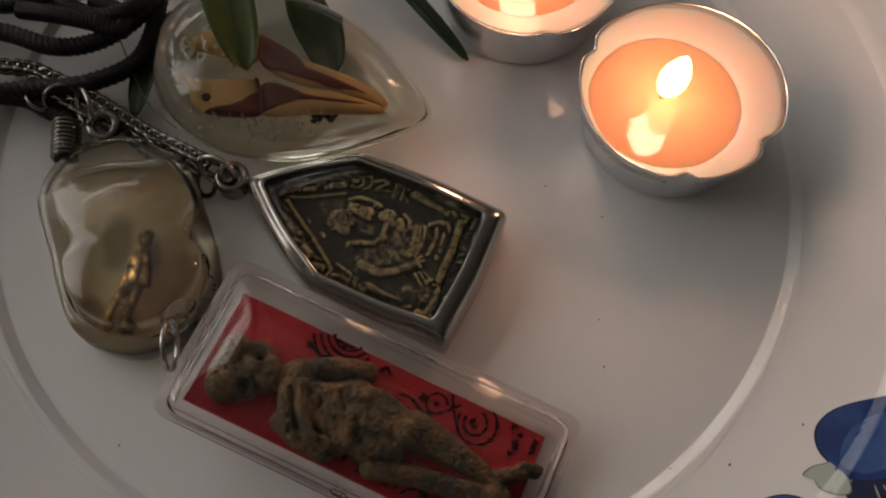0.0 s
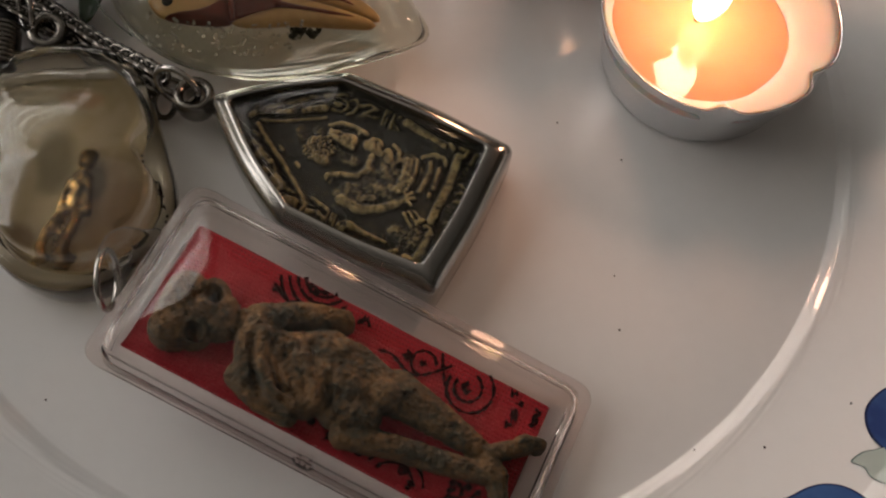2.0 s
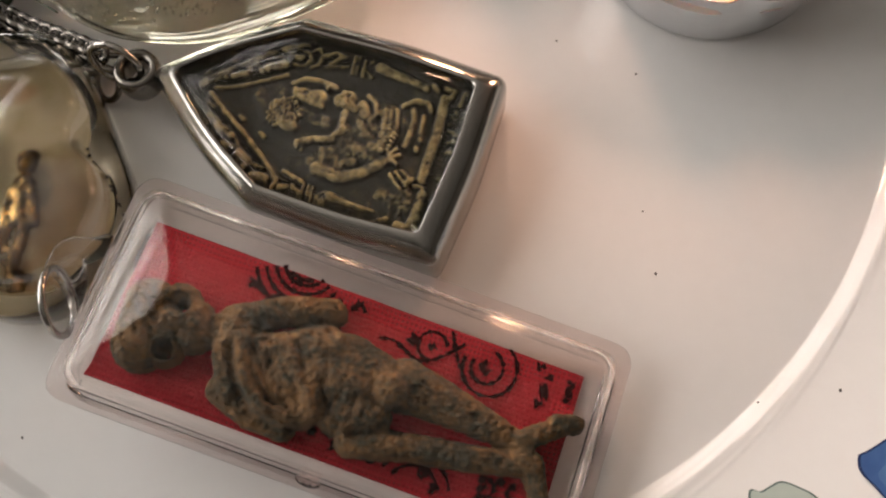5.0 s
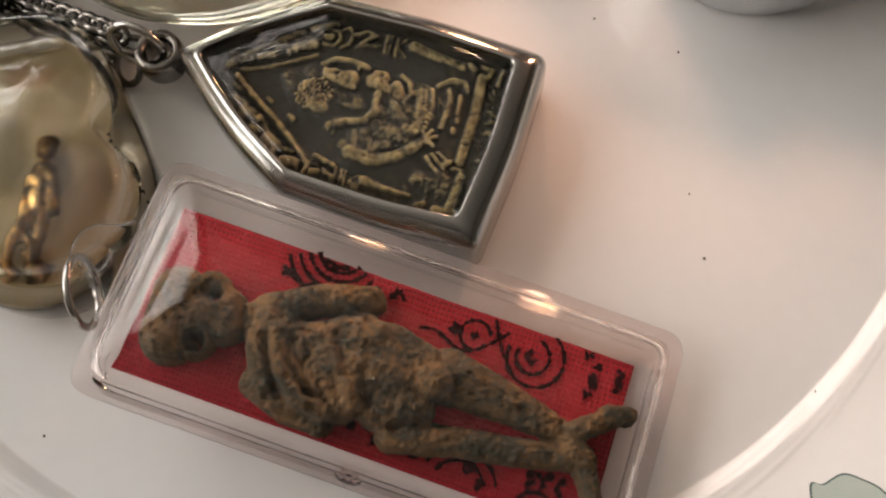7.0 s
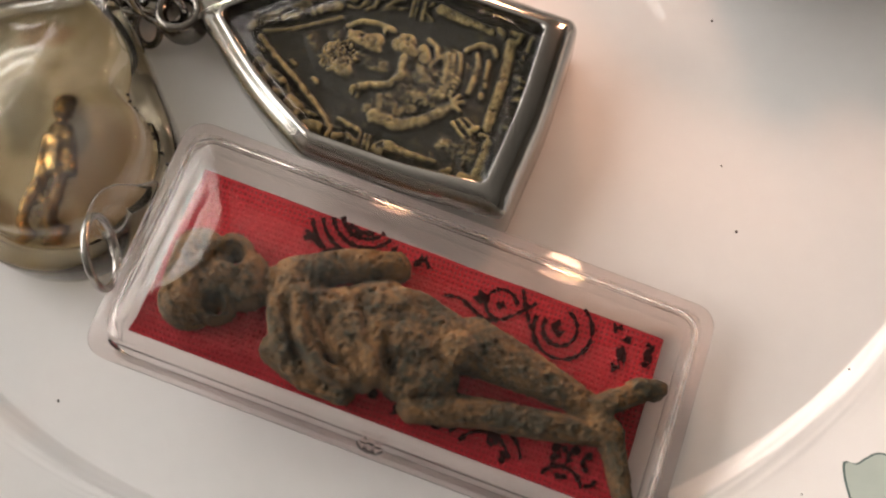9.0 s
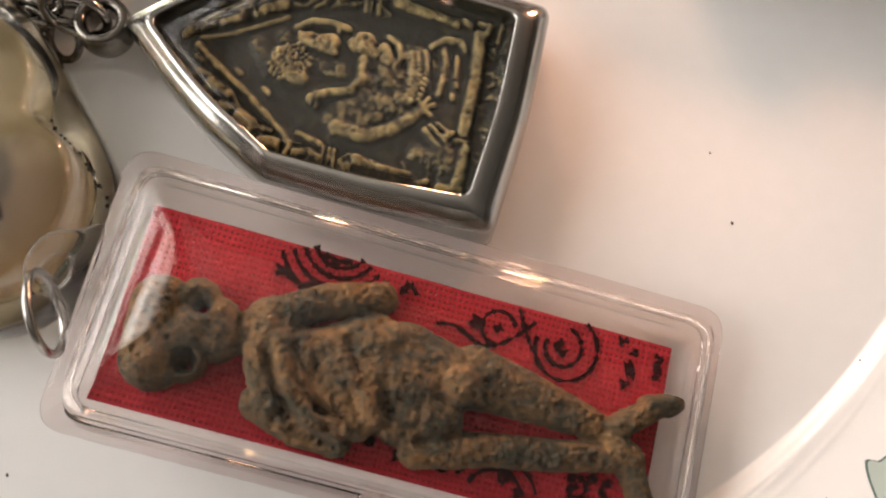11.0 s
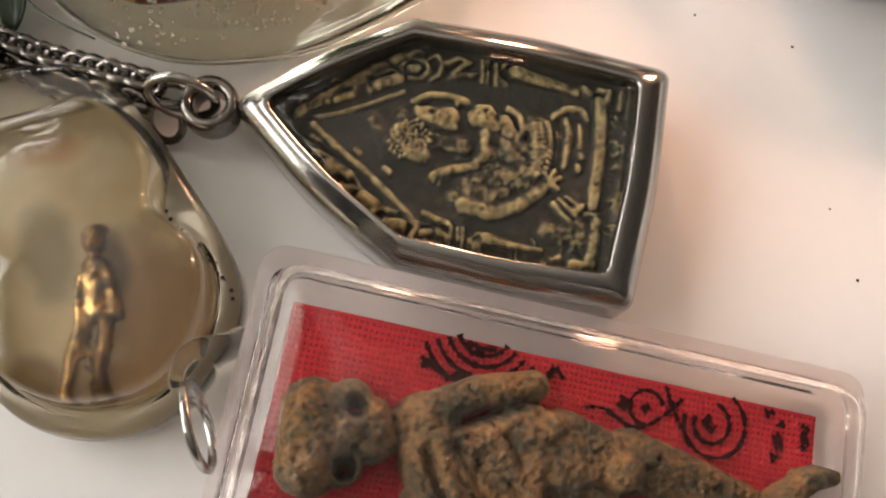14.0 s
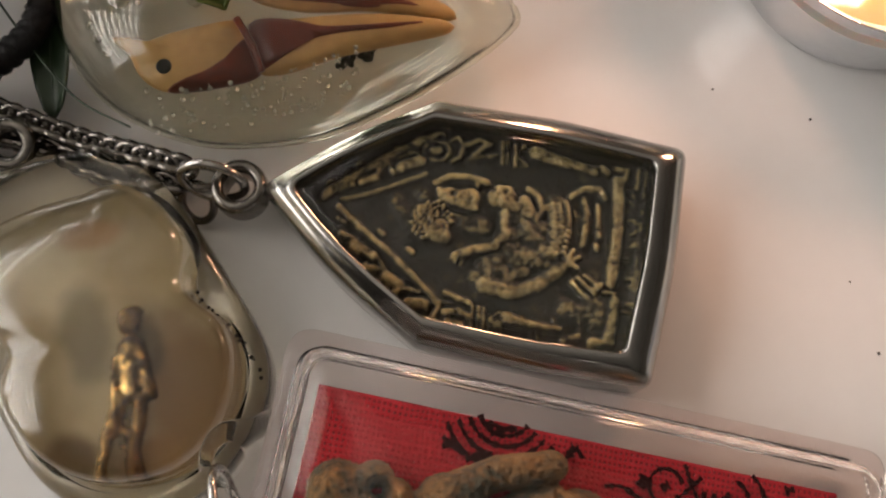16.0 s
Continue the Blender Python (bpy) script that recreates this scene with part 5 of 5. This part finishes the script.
# ---- black cord ----
cord = thing("black_cord", "thick braided black necklace cord in loose loops", "cord")
for pts in ([(-92.0, 107.0, 9.0), (-80.0, 104.6, 9.0), (-71.0, 101.4, 9.0), (-63.6, 101.8, 9.0), (-56.8, 106.0, 9.0), (-52.6, 112.4, 9.5), (-54.0, 122.0, 9.0)], [(-50.0, 124.0, 7.0), (-51.8, 113.0, 7.0), (-52.4, 105.0, 7.0), (-55.2, 98.4, 7.0), (-62.8, 94.4, 7.0), (-70.4, 93.6, 6.5), (-80.0, 92.4, 7.0), (-92.0, 90.0, 9.5)], [(-74.0, 118.0, 10.0), (-68.0, 110.0, 10.0), (-61.0, 106.6, 11.0), (-55.0, 108.6, 11.5), (-52.0, 115.0, 10.0), (-54.0, 124.0, 9.5)], [(-78.0, 110.0, 9.0), (-70.0, 107.0, 11.5), (-62.0, 104.6, 12.0), (-57.4, 103.2, 11.0), (-57.6, 108.0, 9.8), (-64.0, 112.0, 9.0)], [(-96.0, 118.0, 8.0), (-84.0, 112.0, 8.5), (-74.0, 112.6, 9.0), (-66.0, 116.0, 9.5), (-60.0, 122.0, 9.5)], [(-94.0, 98.0, 5.0), (-84.0, 94.0, 4.5), (-76.0, 92.6, 4.2), (-71.5, 90.0, 4.2), (-67.7, 88.0, 4.2)]):
    part("strand", tube(pts, 1.75, 14, samples=220, twist=0.42, dent=0.09), CORD, cord)


# ---- leaves ----
sprig = thing("leafy_sprig", "sprig of narrow glossy green leaves laid over the pendants, extended unseen to shade the plate", "leaves")


def leaf(base, tip, width, droop, mat, tilt=0.0, label=""):
    """A narrow leaf blade with a raised midrib."""
    base, tip = Vector(base), Vector(tip)
    along = tip - base
    side = along.cross(Vector((0, 0, 1))).normalized()
    bm = bmesh.new()
    rows = []
    for k in range(25):
        s = k / 24
        w = width * 0.5 * (math.sin(math.pi * min(1, 0.06 + 0.94 * s) ** 1.15) ** 0.45 if s < 1 else 0.02)
        c = base + along * s + Vector((0, 0, droop * math.sin(math.pi * s)))
        row = []
        for j in range(-4, 5):
            q = j / 4
            row.append(bm.verts.new(c + side * w * q + Vector((0, 0, 0.12 * width * q * q + tilt * q * w + 0.12 * math.sin(7 * s + 3 * q)))))
        rows.append(row)
    for a, b in zip(rows, rows[1:]):
        for j in range(8):
            bm.faces.new((a[j], a[j + 1], b[j + 1], b[j]))
    ob = part("leaf", bm, mat, sprig, label)
    solid = ob.modifiers.new("thickness", "SOLIDIFY")
    solid.thickness = 0.0003
    bm = tube([base, base + along * 0.5 + Vector((0, 0, droop + 0.15)), tip], lambda s: 0.28 * (1 - 0.8 * s), 6, samples=20)
    part("midrib", bm, mat, ob)
    return ob


leaf((-38.6, 117.5, 21.0), (-30.6, 88.0, 19.6), 9.2, 3.0, LEAF, 0.1, "broad green leaf")
leaf((-51.0, 112.0, 5.0), (-55.2, 89.0, 3.0), 5.6, 1.5, LEAFDARK, -0.3)
leaf((-26.0, 121.0, 4.0), (-17.0, 98.0, 1.4), 9.0, 1.0, LEAFDARK)
leaf((-10.0, 126.0, 5.0), (9.8, 102.2, 1.2), 3.2, 1.5, LEAFDARK)
leaf((-22.0, 124.0, 19.0), (-20.5, 109.8, 17.0), 6.0, 1.0, LEAFDARK)
leaf((-46.0, 124.0, 15.0), (-46.5, 110.6, 16.4), 5.5, 1.0, LEAF)
leaf((-36.0, 124.0, 22.0), (-28.0, 103.0, 21.0), 5.0, 1.0, LEAFDARK)
# unseen leaves added beyond the upper left, to block window light from the plate
rng = random.Random(8)
for k in range(18):
    x, y, z = -140.0 + 7.4 * k + rng.uniform(-5, 5), rng.uniform(146, 186), rng.uniform(24, 112)
    leaf((x, y, z), (x + rng.uniform(-20, 14), y - rng.uniform(-6, 10), z + rng.uniform(-16, 22)), rng.uniform(14, 20), 3.0, LEAFDARK, rng.uniform(-0.6, 0.6))
for k in range(14):
    x, y, z = -112.0 + 5.0 * k + rng.uniform(-4, 4), rng.uniform(132, 150), rng.uniform(26, 74)
    leaf((x, y, z), (x + rng.uniform(-20, 12), y - rng.uniform(2, 10), z + rng.uniform(-8, 22)), rng.uniform(11, 17), 3.0, LEAFDARK, rng.uniform(-0.6, 0.6))
for k in range(16):
    x, y, z = -128.0 + 5.2 * k + rng.uniform(-4, 4), 132.0 + 0.9 * k + rng.uniform(-6, 10), rng.uniform(22, 62)
    leaf((x, y, z), (x + rng.uniform(-22, 10), y - rng.uniform(6, 20), z + rng.uniform(-14, 12)), rng.uniform(11, 17), 3.0, LEAFDARK, rng.uniform(-0.6, 0.6))
# stem of the added shading leaves, out of view as well
part("stem", tube([(-20.0, 122.5, 14.0), (-45.0, 132.0, 26.0), (-80.0, 142.0, 40.0), (-125.0, 146.0, 48.0)], 1.1, 8, samples=60), LEAFDARK, sprig)
part("stem", tube([(-60.0, 124.0, 8.0), (-38.0, 121.0, 20.0), (-22.0, 123.0, 14.0), (-6.0, 127.0, 5.0), (8.0, 134.0, 1.0)], 0.8, 8, samples=60), LEAFDARK, sprig)
part("tendril", tube([(-58.0, 103.0, 8.0), (-55.0, 96.0, 7.0), (-50.6, 88.0, 8.0), (-45.0, 82.6, 9.0)], 0.14, 6, samples=40), LEAFDARK, sprig, "thin dry fibre")

# ---- specks on the glaze ----
bm = bmesh.new()
rng = random.Random(5)
for x, y, r in ((23.9, 74.1, 0.16), (34.2, 67.3, 0.17), (31.9, 38.0, 0.18), (31.7, 46.8, 0.12), (51.1, 20.0, 0.2), (41.5, 19.9, 0.13), (32.6, 6.5, 0.14), (64.0, 26.2, 0.2), (-52.0, 25.8, 0.16)):
    bead(bm, x, y, plate_z(x, y) + 0.05, r, (1, rng.uniform(0.6, 1.4), 0.5), 6)
tagged(part("specks", bm, DIRT), "tiny dark specks of dust on the white plate", "dust", kind="stuff")
